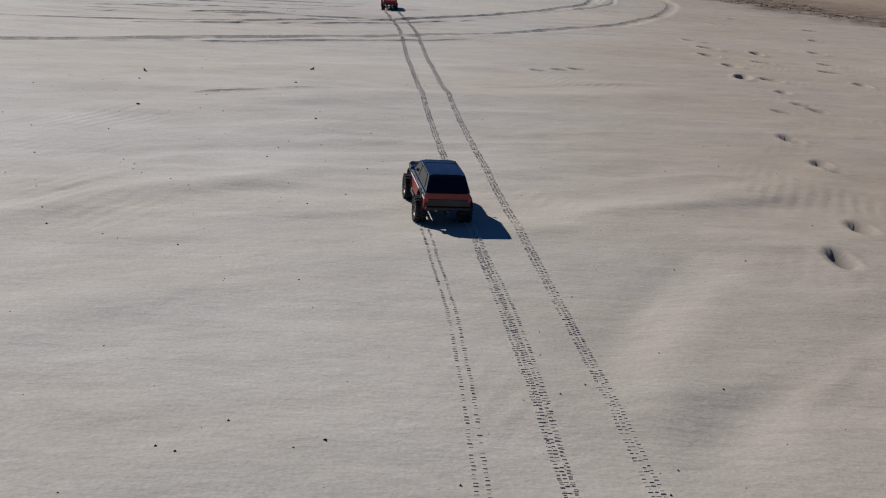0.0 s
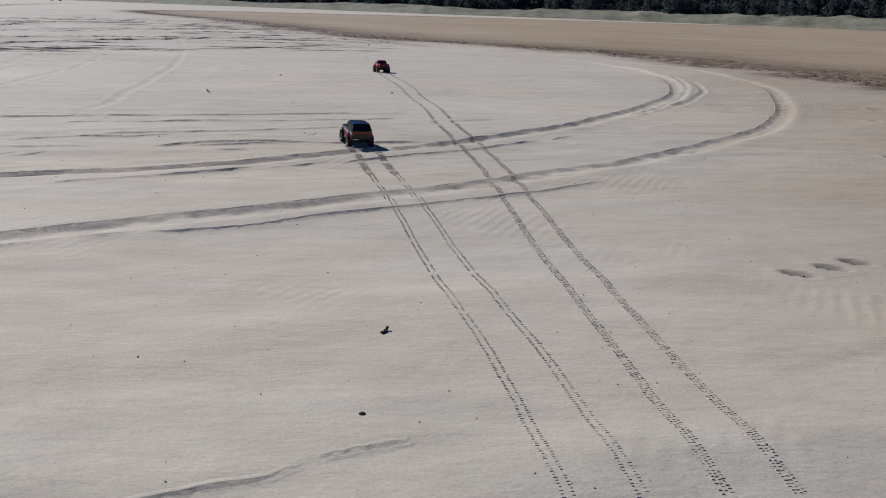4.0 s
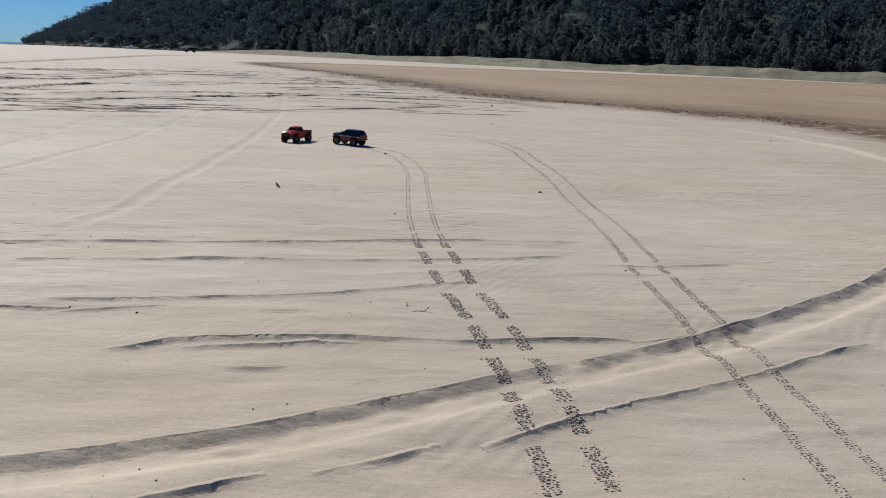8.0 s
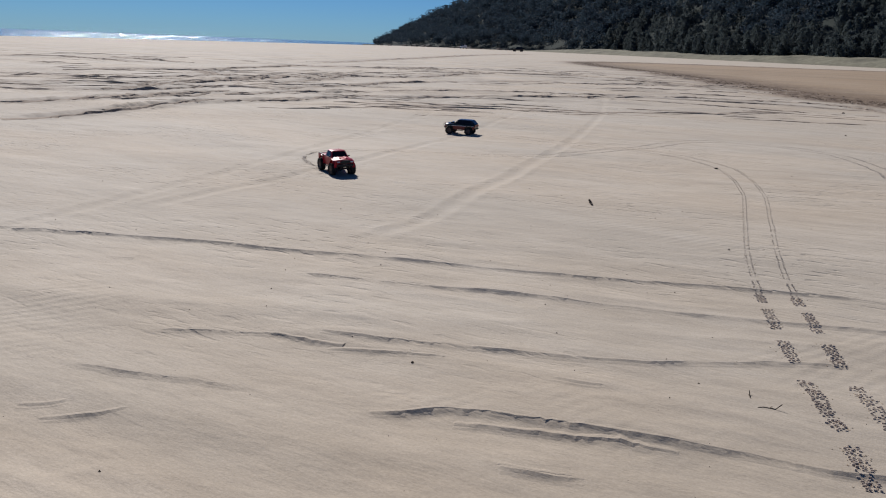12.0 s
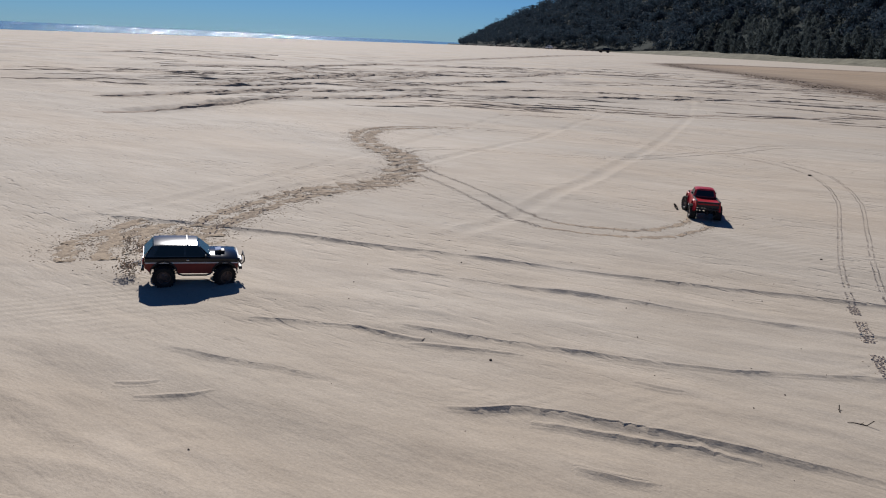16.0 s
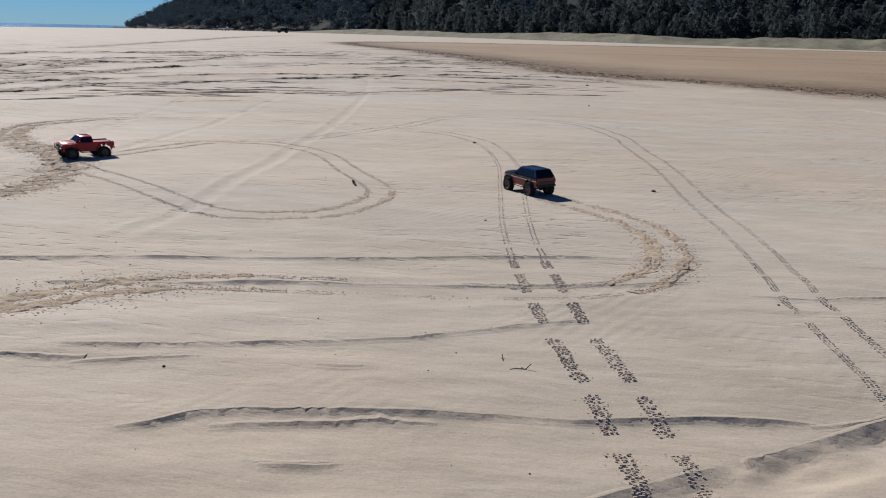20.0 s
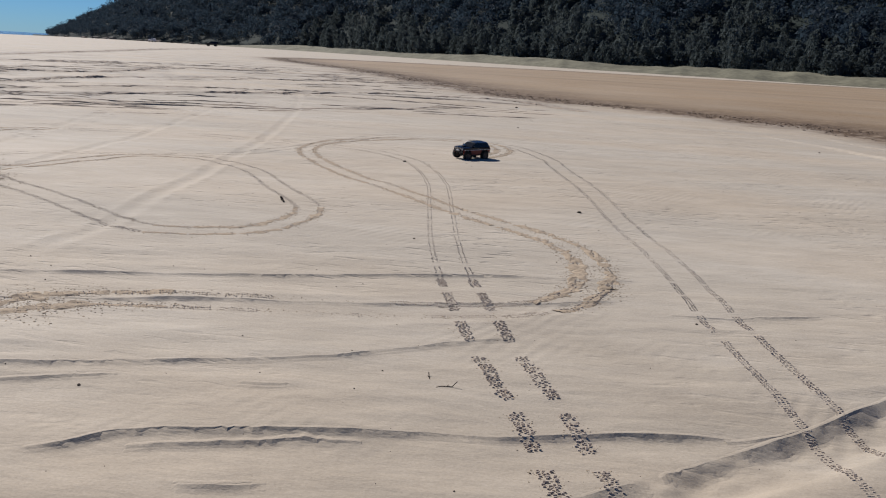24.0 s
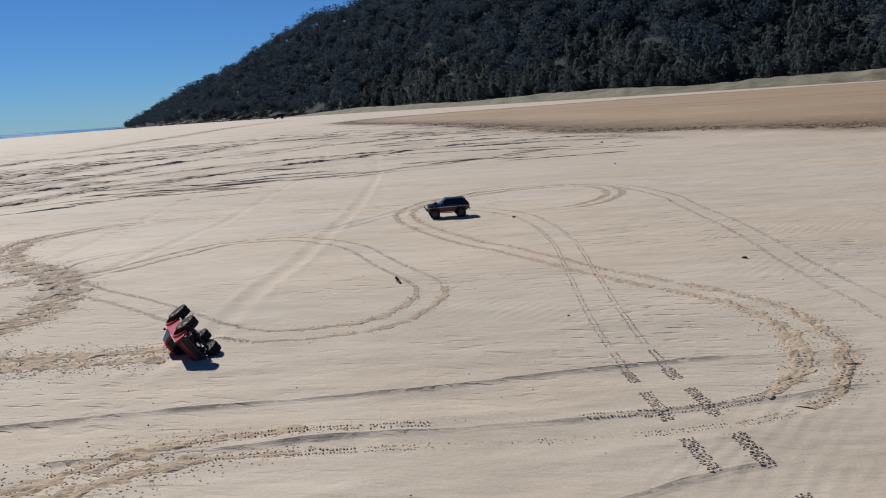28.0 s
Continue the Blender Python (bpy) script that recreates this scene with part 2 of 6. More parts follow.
def mesh_of(name, verts, faces, material, smooth_shade=True):
    me = bpy.data.meshes.new(name)
    verts = np.asarray(verts, dtype=np.float32)
    faces = np.asarray(faces, dtype=np.int32)
    k = faces.shape[1]
    me.vertices.add(len(verts))
    me.vertices.foreach_set("co", verts.ravel())
    me.loops.add(faces.size)
    me.loops.foreach_set("vertex_index", faces.ravel())
    me.polygons.add(len(faces))
    me.polygons.foreach_set("loop_start", np.arange(0, faces.size, k, dtype=np.int32))
    me.polygons.foreach_set("loop_total", np.full(len(faces), k, dtype=np.int32))
    me.polygons.foreach_set("use_smooth", np.full(len(faces), smooth_shade))
    me.update(calc_edges=True)
    if material:
        me.materials.append(material)
    return me


# ---- the ground: one sheet from the beach to the horizon ----
def axis(cuts):
    """Uneven grid lines: (from, to, first step, last step)."""
    out = [cuts[0][0]]
    for a, b, s0, s1 in cuts:
        while out[-1] < b - 1e-6:
            u = np.clip((out[-1] - a) / (b - a), 0, 1)
            out.append(min(b, out[-1] + s0 * (s1 / s0) ** u))
    return np.array(out)


XS = axis([(-4900, -400, 1500, 80), (-400, -90, 60, 5), (-90, -30, 4, 0.35), (-30, -10, 0.3, 0.07), (-10, -7, 0.06, 0.03), (-7, 1.5, 0.025, 0.025), (1.5, 6, 0.028, 0.045), (6, 12, 0.06, 0.3), (12, 60, 0.4, 4), (60, 400, 5, 60), (400, 4900, 80, 1500)])
YS = axis([(-4900, -40, 1500, 20), (-40, -2, 6, 0.5), (-2, 1, 0.4, 0.04), (1, 9.8, 0.032, 0.026), (9.8, 14.6, 0.018, 0.018), (14.6, 24, 0.024, 0.05), (24, 45, 0.06, 0.2), (45, 130, 0.25, 3), (130, 400, 3, 40), (400, 4900, 60, 1500)])
GX, GY = np.meshgrid(XS, YS)


def base_relief(x, y):
    h = 0.035 * grid_noise(x * 0.22 + 4, y * 0.3 + 9, 3, 2) + 0.021 * grid_noise(x * 0.6 + y * 0.1, y * 1.3 - x * 0.2, 11, 3)
    ridge = 1 - np.abs(grid_noise(x * 0.5 + 3, y * 1.5 - x * 0.35, 21, 4))
    h = h + 0.035 * np.clip(ridge - 0.75, 0, 1) * smooth(-0.2, 0.5, grid_noise(x * 0.25, y * 0.25, 5))
    patch = smooth(-0.35, 0.45, grid_noise(x * 0.35 + 11, y * 0.5, 35, 2))
    dimple = np.clip(grid_noise(x * 3.4, y * 7.5 - x * 0.8, 37, 3) - 0.12, 0, 1)
    patch = patch * (0.3 + 0.7 * smooth(6.5, 10.5, y))
    h = h - 0.005 * patch * dimple - 0.003 * (0.2 + 0.8 * patch) * np.clip(grid_noise(x * 6.5, y * 15.0 - x * 1.5, 39, 2) - 0.25, 0, 1) + 0.003 * grid_noise(x * 5.0, y * 11.0 - x, 31, 2)
    return h


HEIGHT = np.zeros(GX.shape)
NEAR = (slice(*np.searchsorted(YS, (-30, 160))), slice(*np.searchsorted(XS, (-120, 60))))
HEIGHT[NEAR] = base_relief(GX[NEAR], GY[NEAR])
CHURN_SHADE = np.zeros(GX.shape)


def along_line(points, step, pad, work, whole=False):
    """Calls work(slices, across, along) once with the signed distance to a line (left is positive) near it."""
    line = spline(points, step)
    i0, i1 = np.searchsorted(XS, (line[:, 0].min() - pad, line[:, 0].max() + pad))
    j0, j1 = np.searchsorted(YS, (line[:, 1].min() - pad, line[:, 1].max() + pad))
    if i1 - i0 < 2 or j1 - j0 < 2:
        return
    box = (slice(j0, j1), slice(i0, i1))
    best = np.full((j1 - j0, i1 - i0), 1e9)
    side, run_at = np.ones(best.shape), np.zeros(best.shape)
    run = 0.0
    for a, b in zip(line[:-1], line[1:]):
        d = b - a
        ln = max(1e-6, math.hypot(d[0], d[1]))
        p0, p1 = np.searchsorted(XS, (min(a[0], b[0]) - pad, max(a[0], b[0]) + pad)) - i0
        q0, q1 = np.searchsorted(YS, (min(a[1], b[1]) - pad, max(a[1], b[1]) + pad)) - j0
        p0, q0, p1, q1 = max(p0, 0), max(q0, 0), max(p1, 0), max(q1, 0)
        cut = (slice(q0, q1), slice(p0, p1))
        x, y = GX[box][cut], GY[box][cut]
        u = np.clip(((x - a[0]) * d[0] + (y - a[1]) * d[1]) / (ln * ln), 0, 1)
        px, py = x - a[0] - u * d[0], y - a[1] - u * d[1]
        q = px * px + py * py
        near = q < best[cut]
        best[cut] = np.where(near, q, best[cut])
        side[cut] = np.where(near, np.where(d[0] * py - d[1] * px >= 0, 1.0, -1.0), side[cut])
        run_at[cut] = np.where(near, run + u * ln, run_at[cut])
        run += ln
    best = np.sqrt(best)
    pick = best < pad
    work(box, pick, (best * side)[pick], run_at[pick], run)


RIDGES = []


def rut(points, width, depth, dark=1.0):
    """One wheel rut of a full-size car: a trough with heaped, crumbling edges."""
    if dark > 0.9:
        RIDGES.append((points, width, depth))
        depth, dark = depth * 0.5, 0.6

    def work(box, pick, e, along, total):
        e = e + 0.2 * width * grid_noise(along * 1.3, along * 0 + 3.3 + total, 61, 2)
        q = np.abs(e) / width
        x, y = GX[box][pick], GY[box][pick]
        fade = np.clip(0.95 + 0.2 * grid_noise(along * 0.6, along * 0 + 9.1 + total, 67, 2), 0.5, 1.2) * smooth(0, 0.8, along) * smooth(0, 0.8, total - along)
        lump = grid_noise(x * 6, y * 6, 71, 3)
        heap = np.exp(-((q - 1.6) / 0.5) ** 2)
        HEIGHT[box][pick] += fade * (-depth * np.exp(-1.1 * q * q) + depth * heap * (0.4 + 0.7 * lump))
        # darkens trough and heaps: damp turned sand plus painted shade of their faces
        CHURN_SHADE[box][pick] = np.maximum(CHURN_SHADE[box][pick], dark * fade * np.exp(-((q / (2.3 if width > 0.15 else 1.2)) ** 4)))
    along_line(points, max(0.2, width), width * 4, work)


STEPS = []


def lip_shift(along, total):
    return 0.03 * grid_noise(along * 1.6, along * 0 + 1.7 + total, 81, 3) + 0.010 * grid_noise(along * 6, along * 0 + total, 82, 3)


def wall_shift(along, total):
    return 0.012 * grid_noise(along * 1.2, along * 0 + 2.2 + total, 61, 2)


def scarp(points, drop):
    """A small wind-cut step with a crisp lip and a ribbed apron, falling to the right of the line."""
    if drop >= 0.016 and points[0][1] > 5.5:
        STEPS.append((points, 0.15, lip_shift, -1, 0.027))

    def work(box, pick, e, along, total):
        x, y = GX[box][pick], GY[box][pick]
        e = e + lip_shift(along, total)
        ends = smooth(0, 0.25, along) * smooth(0, 0.25, total - along)
        lump = np.clip(0.85 + 0.75 * grid_noise(along * 1.5, along * 0 + total, 83, 3), 0.1, 1.5)
        step = np.interp(e, (-0.55, -0.30, -0.12, -0.027, 0.0, 0.03, 0.2, 0.6), (0, -0.10, -0.26, -0.18, 0.30, 0.32, 0.2, 0))
        rib = 0.16 * smooth(-0.30, -0.10, e) * smooth(-0.01, -0.05, e) * grid_noise(along * 11 + e * 6, e * 3 + total, 86, 2)
        HEIGHT[box][pick] += ends * 0.78 * drop * lump * (step + rib)
    along_line(points, 0.15, 0.65, work)


def trench(points, depth, wide, breaks=()):
    """A deep wheel rut: a clean-cut far wall, a trodden bed and a smooth bank heaped up before it."""
    STEPS.append((points, 0.12, wall_shift, 1, 0.25 * wide))

    def work(box, pick, e, along, total):
        x, y = GX[box][pick], GY[box][pick]
        d = -e + wall_shift(along, total)
        ends = smooth(0, 1.0, along) * smooth(0, 1.0, total - along)
        size = np.clip(0.98 + 0.25 * grid_noise(along * 0.8, along * 0 + 9.1 + total, 67, 2), 0.6, 1.3)
        for bx, by in breaks:
            size = size * (1 - 0.85 * np.exp(-((x - bx) ** 2 + (y - by) ** 2) / 0.06 ** 2))
        h = np.interp(d / wide, (-2.0, -0.16, 0.0, 0.25, 0.31, 0.70, 0.92, 1.12, 1.4, 2.0, 3.4), (0, 0.06, 0.03, -1, -1.08, -0.9, -0.4, 0.4, 0.55, 0.25, 0))
        bed = smooth(0.20, 0.28, d / wide) * smooth(1.08, 0.85, d / wide)
        tread = grid_noise(x * 7 + y * 4, y * 11 - x * 5, 71, 2)
        HEIGHT[box][pick] += ends * (h * depth * size + 0.011 * bed * tread)
    along_line(points, 0.12, 1.0, work)


def swell(points, half, high):
    """A soft blown ridge (or, below nought, a hollow) along a line."""
    def work(box, pick, e, along, total):
        ends = smooth(0, 0.5, along) * smooth(0, 0.5, total - along)
        e = e + half * 0.7 * grid_noise(along * 0.9, along * 0 + total, 101, 2)
        HEIGHT[box][pick] += ends * high * np.exp(-((e / half) ** 2)) * (1 + 0.35 * grid_noise(along * 1.4, along * 0 + total, 103, 2))
    along_line(points, 0.2, half * 3, work)


def footprint(x, y, turn, size=0.33, depth=0.05):
    i0, i1 = np.searchsorted(XS, (x - 0.5, x + 0.5))
    j0, j1 = np.searchsorted(YS, (y - 0.5, y + 0.5))
    if i1 - i0 < 3 or j1 - j0 < 3:
        return
    box = (slice(j0, j1), slice(i0, i1))
    c, s = math.cos(radians(turn)), math.sin(radians(turn))
    u = ((GX[box] - x) * c + (GY[box] - y) * s) / (size * 0.23)
    v = (-(GX[box] - x) * s + (GY[box] - y) * c) / (size * 0.5)
    q = np.sqrt(u * u + v * v) + 0.2 * grid_noise(GX[box] * 9, GY[box] * 9, 55, 2)
    HEIGHT[box] += -1.6 * depth * np.exp(-(q ** 8)) + 0.25 * depth * np.exp(-((q - 1.5) / 0.35) ** 2)
    # the shade in the hollow of the print is painted in as well
    CHURN_SHADE[box] = np.maximum(CHURN_SHADE[box], 1.0 * np.exp(-((q * 0.85) ** 4)))


# the two near ruts of a car that turned on the bank
trench([(-9.5, 8.6), (-7.5, 9.0), (-4.9, 9.75), (-3.93, 10.16), (-3.43, 10.38), (-2.9, 10.69), (-2.32, 11.13), (-1.57, 11.81), (-0.8, 12.5), (-0.3, 13.04), (0.42, 13.95), (1.31, 15.45), (1.95, 16.6), (2.67, 18.37), (3.1, 20.6), (3.2, 22.5), (2.8, 25.4), (1.5, 28.5)], 0.027, 0.25, [(-1.59, 11.7)])
trench([(-9.0, 6.6), (-7.0, 7.1), (-5.0, 7.65), (-3.5, 8.32), (-2.86, 8.74), (-2.36, 9.05), (-1.77, 9.5), (-1.25, 9.9), (-0.67, 10.38), (-0.1, 10.9), (0.36, 11.35), (0.9, 11.9), (1.5, 12.5), (2.1, 13.3), (2.75, 14.2), (3.54, 15.84), (4.27, 17.93), (4.7, 19.56), (4.89, 21.7), (4.6, 25.0), (2.8, 29.5)], 0.024, 0.25, [(0.43, 11.38), (-2.75, 8.78)])
# the cut front of each bank
for cut in ([(-3.9, 9.55), (-3.63, 9.67), (-3.2, 9.9), (-2.9, 10.15), (-2.55, 10.42)], [(-2.46, 10.44), (-2.23, 10.62), (-2.05, 10.75)], [(-1.95, 10.75), (-1.75, 10.95), (-1.47, 11.22), (-1.08, 11.54), (-0.7, 11.9), (-0.42, 12.14), (-0.05, 12.44)], [(-0.05, 12.42), (0.16, 12.66), (0.35, 12.9)],
            [(-3.6, 7.9), (-2.82, 8.36), (-2.7, 8.46)], [(-2.72, 8.4), (-2.37, 8.54), (-2.05, 8.71), (-1.7, 9.01), (-1.28, 9.27), (-0.78, 9.63), (-0.48, 9.87), (-0.16, 10.12), (0.2, 10.42)]):
    scarp(cut, 0.030)
# ridges thrown out where the wheels swung round
rut([(0.99, 14.3), (1.65, 15.36), (2.37, 16.8), (3.0, 18.5), (3.32, 19.84), (3.72, 22.5)], 0.05, 0.018, 0.0)
rut([(2.0, 15.8), (2.5, 16.6), (3.05, 17.97), (3.4, 18.9), (3.7, 21.0)], 0.05, 0.016, 0.0)
# broad, half-blown-in wheel marks
rut([(-16.5, 48), (-13.7, 41.2), (-8.9, 28.0), (-7.1, 22.2), (-6.0, 17.7), (-5.65, 15.8), (-5.4, 14.6), (-5.35, 13.3)], 0.075, 0.009, 0.0)
rut([(-12.3, 28.0), (-9.6, 19.6), (-8.4, 15.9), (-7.7, 13.3), (-7.4, 11.5)], 0.075, 0.009, 0.0)
rut([(-14, 37), (-11.5, 31.0), (-8.7, 21.6), (-7.7, 17.0), (-7.5, 15.0), (-7.3, 13.0)], 0.075, 0.009, 0.0)
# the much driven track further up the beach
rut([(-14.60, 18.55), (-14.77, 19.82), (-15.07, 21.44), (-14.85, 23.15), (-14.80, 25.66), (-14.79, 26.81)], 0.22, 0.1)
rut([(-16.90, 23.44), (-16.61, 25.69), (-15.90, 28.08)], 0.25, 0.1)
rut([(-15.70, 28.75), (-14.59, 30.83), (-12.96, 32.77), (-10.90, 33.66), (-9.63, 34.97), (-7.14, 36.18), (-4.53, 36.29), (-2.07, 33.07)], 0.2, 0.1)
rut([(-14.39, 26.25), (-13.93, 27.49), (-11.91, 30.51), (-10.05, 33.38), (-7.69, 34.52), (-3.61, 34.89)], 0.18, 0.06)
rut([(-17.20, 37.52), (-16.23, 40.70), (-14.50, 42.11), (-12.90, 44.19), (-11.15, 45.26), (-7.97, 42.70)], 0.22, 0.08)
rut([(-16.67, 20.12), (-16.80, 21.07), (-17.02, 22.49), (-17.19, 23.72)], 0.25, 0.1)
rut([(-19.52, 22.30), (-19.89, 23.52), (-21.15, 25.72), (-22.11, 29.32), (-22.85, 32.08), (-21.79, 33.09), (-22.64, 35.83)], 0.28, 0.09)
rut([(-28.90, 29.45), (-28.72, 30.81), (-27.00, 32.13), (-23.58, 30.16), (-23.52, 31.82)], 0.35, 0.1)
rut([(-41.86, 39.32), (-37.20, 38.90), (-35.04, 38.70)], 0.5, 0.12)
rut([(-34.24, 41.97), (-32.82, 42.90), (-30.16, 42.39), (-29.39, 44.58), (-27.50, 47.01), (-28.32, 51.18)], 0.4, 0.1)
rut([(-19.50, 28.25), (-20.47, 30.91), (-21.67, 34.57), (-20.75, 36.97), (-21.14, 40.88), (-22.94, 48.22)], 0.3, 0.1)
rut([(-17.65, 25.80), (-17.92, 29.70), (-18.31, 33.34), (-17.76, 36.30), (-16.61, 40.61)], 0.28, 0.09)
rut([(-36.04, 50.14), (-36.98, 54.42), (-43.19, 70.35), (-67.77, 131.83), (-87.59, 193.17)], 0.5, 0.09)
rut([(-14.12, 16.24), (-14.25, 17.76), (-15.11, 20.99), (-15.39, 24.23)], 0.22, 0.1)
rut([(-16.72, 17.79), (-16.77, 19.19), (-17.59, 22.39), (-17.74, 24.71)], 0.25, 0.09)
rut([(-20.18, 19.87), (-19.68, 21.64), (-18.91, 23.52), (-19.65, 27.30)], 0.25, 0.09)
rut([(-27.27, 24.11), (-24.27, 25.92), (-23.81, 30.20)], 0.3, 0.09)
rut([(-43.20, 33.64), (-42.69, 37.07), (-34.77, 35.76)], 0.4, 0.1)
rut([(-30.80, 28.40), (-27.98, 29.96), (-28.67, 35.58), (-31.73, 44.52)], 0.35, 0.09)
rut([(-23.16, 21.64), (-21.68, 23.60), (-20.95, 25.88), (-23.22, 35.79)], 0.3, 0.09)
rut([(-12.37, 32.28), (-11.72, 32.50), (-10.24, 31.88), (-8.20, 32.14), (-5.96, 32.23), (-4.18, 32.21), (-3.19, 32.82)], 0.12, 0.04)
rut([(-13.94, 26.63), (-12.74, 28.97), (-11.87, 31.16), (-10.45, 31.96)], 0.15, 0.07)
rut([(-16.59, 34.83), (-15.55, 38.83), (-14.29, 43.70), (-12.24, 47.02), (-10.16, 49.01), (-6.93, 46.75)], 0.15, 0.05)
# the wind-cut steps
scarp([(-7.5, 12.2), (-6.91, 12.54), (-6.22, 12.85), (-5.70, 12.97), (-5.1, 13.18), (-4.51, 13.40), (-4.05, 13.55), (-3.55, 13.71), (-3.24, 13.86), (-2.57, 14.13), (-2.22, 14.21), (-1.52, 14.35)], 0.038)
scarp([(-5.2, 12.62), (-4.87, 12.72), (-4.51, 12.85), (-4.0, 13.03), (-3.37, 13.2), (-2.81, 13.39), (-2.17, 13.63), (-1.86, 13.79), (-1.61, 13.88)], 0.038)
scarp([(-1.5, 13.72), (-1.19, 13.7), (-0.95, 13.76), (-0.41, 13.97)], 0.022)
scarp([(-4.5, 11.9), (-4.19, 11.96), (-3.75, 12.1), (-3.3, 12.28), (-2.97, 12.45), (-2.66, 12.71), (-2.4, 12.93), (-2.1, 13.04)], 0.028)
scarp([(-4.32, 11.75), (-4.1, 11.84), (-3.89, 11.91), (-3.62, 11.98)], 0.022)
scarp([(-5.12, 11.42), (-4.88, 11.6), (-4.6, 11.73), (-4.15, 11.84)], 0.026)
scarp([(-5.0, 10.98), (-4.8, 11.05), (-4.55, 11.12), (-4.37, 11.17), (-4.15, 11.28)], 0.036)
scarp([(-4.08, 11.45), (-4.0, 11.51), (-3.88, 11.58)], 0.02)
scarp([(-3.76, 11.31), (-3.59, 11.41), (-3.45, 11.53), (-3.13, 11.62), (-2.83, 11.69), (-2.45, 11.82), (-2.19, 11.89), (-1.85, 12.02), (-1.6, 12.11), (-1.29, 12.15)], 0.040)
scarp([(-3.45, 11.45), (-3.29, 11.50), (-3.1, 11.56), (-2.82, 11.63), (-2.6, 11.71)], 0.026)
scarp([(-3.38, 12.02), (-3.15, 12.05), (-2.9, 12.13)], 0.016)
scarp([(-2.1, 12.34), (-1.85, 12.43), (-1.7, 12.47)], 0.016)
scarp([(-3.3, 11.22), (-3.1, 11.28), (-2.92, 11.32), (-2.75, 11.39)], 0.018)
scarp([(-1.35, 12.12), (-1.16, 12.21), (-1.0, 12.33)], 0.016)
scarp([(-1.70, 5.72), (-1.37, 5.87), (-1.07, 6.01), (-0.72, 6.19)], 0.012)
scarp([(-2.35, 5.60), (-2.17, 5.66), (-2.05, 5.72)], 0.016)
scarp([(-1.95, 5.82), (-1.6, 5.97), (-1.44, 6.02), (-1.29, 6.14), (-1.09, 6.22), (-0.80, 6.34)], 0.024)
scarp([(0.14, 6.82), (0.47, 7.02), (1.08, 7.37), (1.74, 7.65)], 0.015)
scarp([(-2.23, 3.90), (-1.79, 4.19), (-1.26, 4.47), (-0.74, 4.62), (-0.16, 4.86)], 0.010)
scarp([(-1.32, 2.19), (-1.17, 2.23), (-0.94, 2.31), (-0.84, 2.46), (-0.77, 2.59), (-0.67, 2.67), (-0.18, 2.91)], 0.008)
scarp([(-1.90, 3.27), (-1.83, 3.37), (-1.44, 3.89)], 0.02)
scarp([(-0.96, 1.50), (-0.94, 1.59), (-0.90, 1.68)], 0.05)
scarp([(-0.55, 2.01), (-0.49, 2.09), (-0.42, 2.16)], 0.05)
scarp([(0.58, 2.36), (0.75, 2.65), (1.00, 3.07), (1.16, 3.33)], -0.01)
scarp([(0.97, 1.94), (1.17, 2.13), (1.49, 2.44)], 0.03)
scarp([(0.37, 5.18), (0.95, 5.38), (1.98, 5.67), (3.13, 5.83)], 0.015)
scarp([(0.54, 3.49), (0.92, 3.69), (1.45, 3.94), (1.89, 4.19)], 0.018)
scarp([(-4.78, 10.64), (-4.68, 10.71), (-4.63, 10.81)], 0.03)
scarp([(-4.66, 10.57), (-4.59, 10.65), (-4.48, 10.76), (-4.40, 10.88)], 0.025)
scarp([(-4.23, 10.40), (-4.16, 10.49), (-4.09, 10.59)], 0.022)
scarp([(-4.00, 10.34), (-4.00, 10.37), (-3.98, 10.41)], 0.02)
scarp([(-6.41, 12.18), (-6.25, 12.25), (-6.06, 12.35)], 0.02)
scarp([(-7.66, 12.24), (-7.53, 12.29), (-7.26, 12.38)], 0.03)
scarp([(-3.20, 11.24), (-2.93, 11.31), (-2.70, 11.40)], 0.018)
scarp([(-5.22, 10.91), (-5.17, 10.93), (-5.13, 11.01)], 0.025)

# blown swells and hollows
swell([(1.3, 3.5), (1.1, 3.22), (0.95, 2.97), (0.71, 2.58), (0.53, 2.26), (0.40, 1.9)], 0.12, -0.009)
swell([(1.4, 3.3), (1.25, 3.07), (0.93, 2.58), (0.71, 2.18), (0.58, 1.84), (0.47, 1.45)], 0.12, 0.008)
swell([(1.8, 2.8), (1.54, 2.58), (1.32, 2.38), (0.97, 2.03), (0.7, 1.76), (0.55, 1.5)], 0.09, -0.010)
swell([(-1.6, 2.0), (-1.31, 2.17), (-1.07, 2.40), (-0.74, 2.57), (-0.31, 2.88), (0.27, 3.21), (0.6, 3.5), (1.14, 3.86), (1.9, 4.39), (2.8, 5.15)], 0.16, 0.011)
swell([(-2.2, 2.8), (-1.79, 3.06), (-1.5, 3.42), (-1.01, 3.75), (-0.47, 4.24)], 0.14, 0.014)
swell([(-2.6, 5.0), (-1.8, 5.45), (-1.0, 5.85), (-0.2, 6.2), (0.8, 6.7), (2.0, 7.2)], 0.2, 0.020)
swell([(-3.0, 6.6), (-1.8, 7.1), (-0.6, 7.7), (0.6, 8.4)], 0.22, 0.014)
swell([(-5.6, 10.5), (-4.6, 10.9), (-3.8, 11.05), (-2.9, 11.2)], 0.16, 0.016)
swell([(-6.4, 11.3), (-5.4, 11.75), (-4.4, 12.2), (-3.4, 12.7)], 0.16, 0.014)

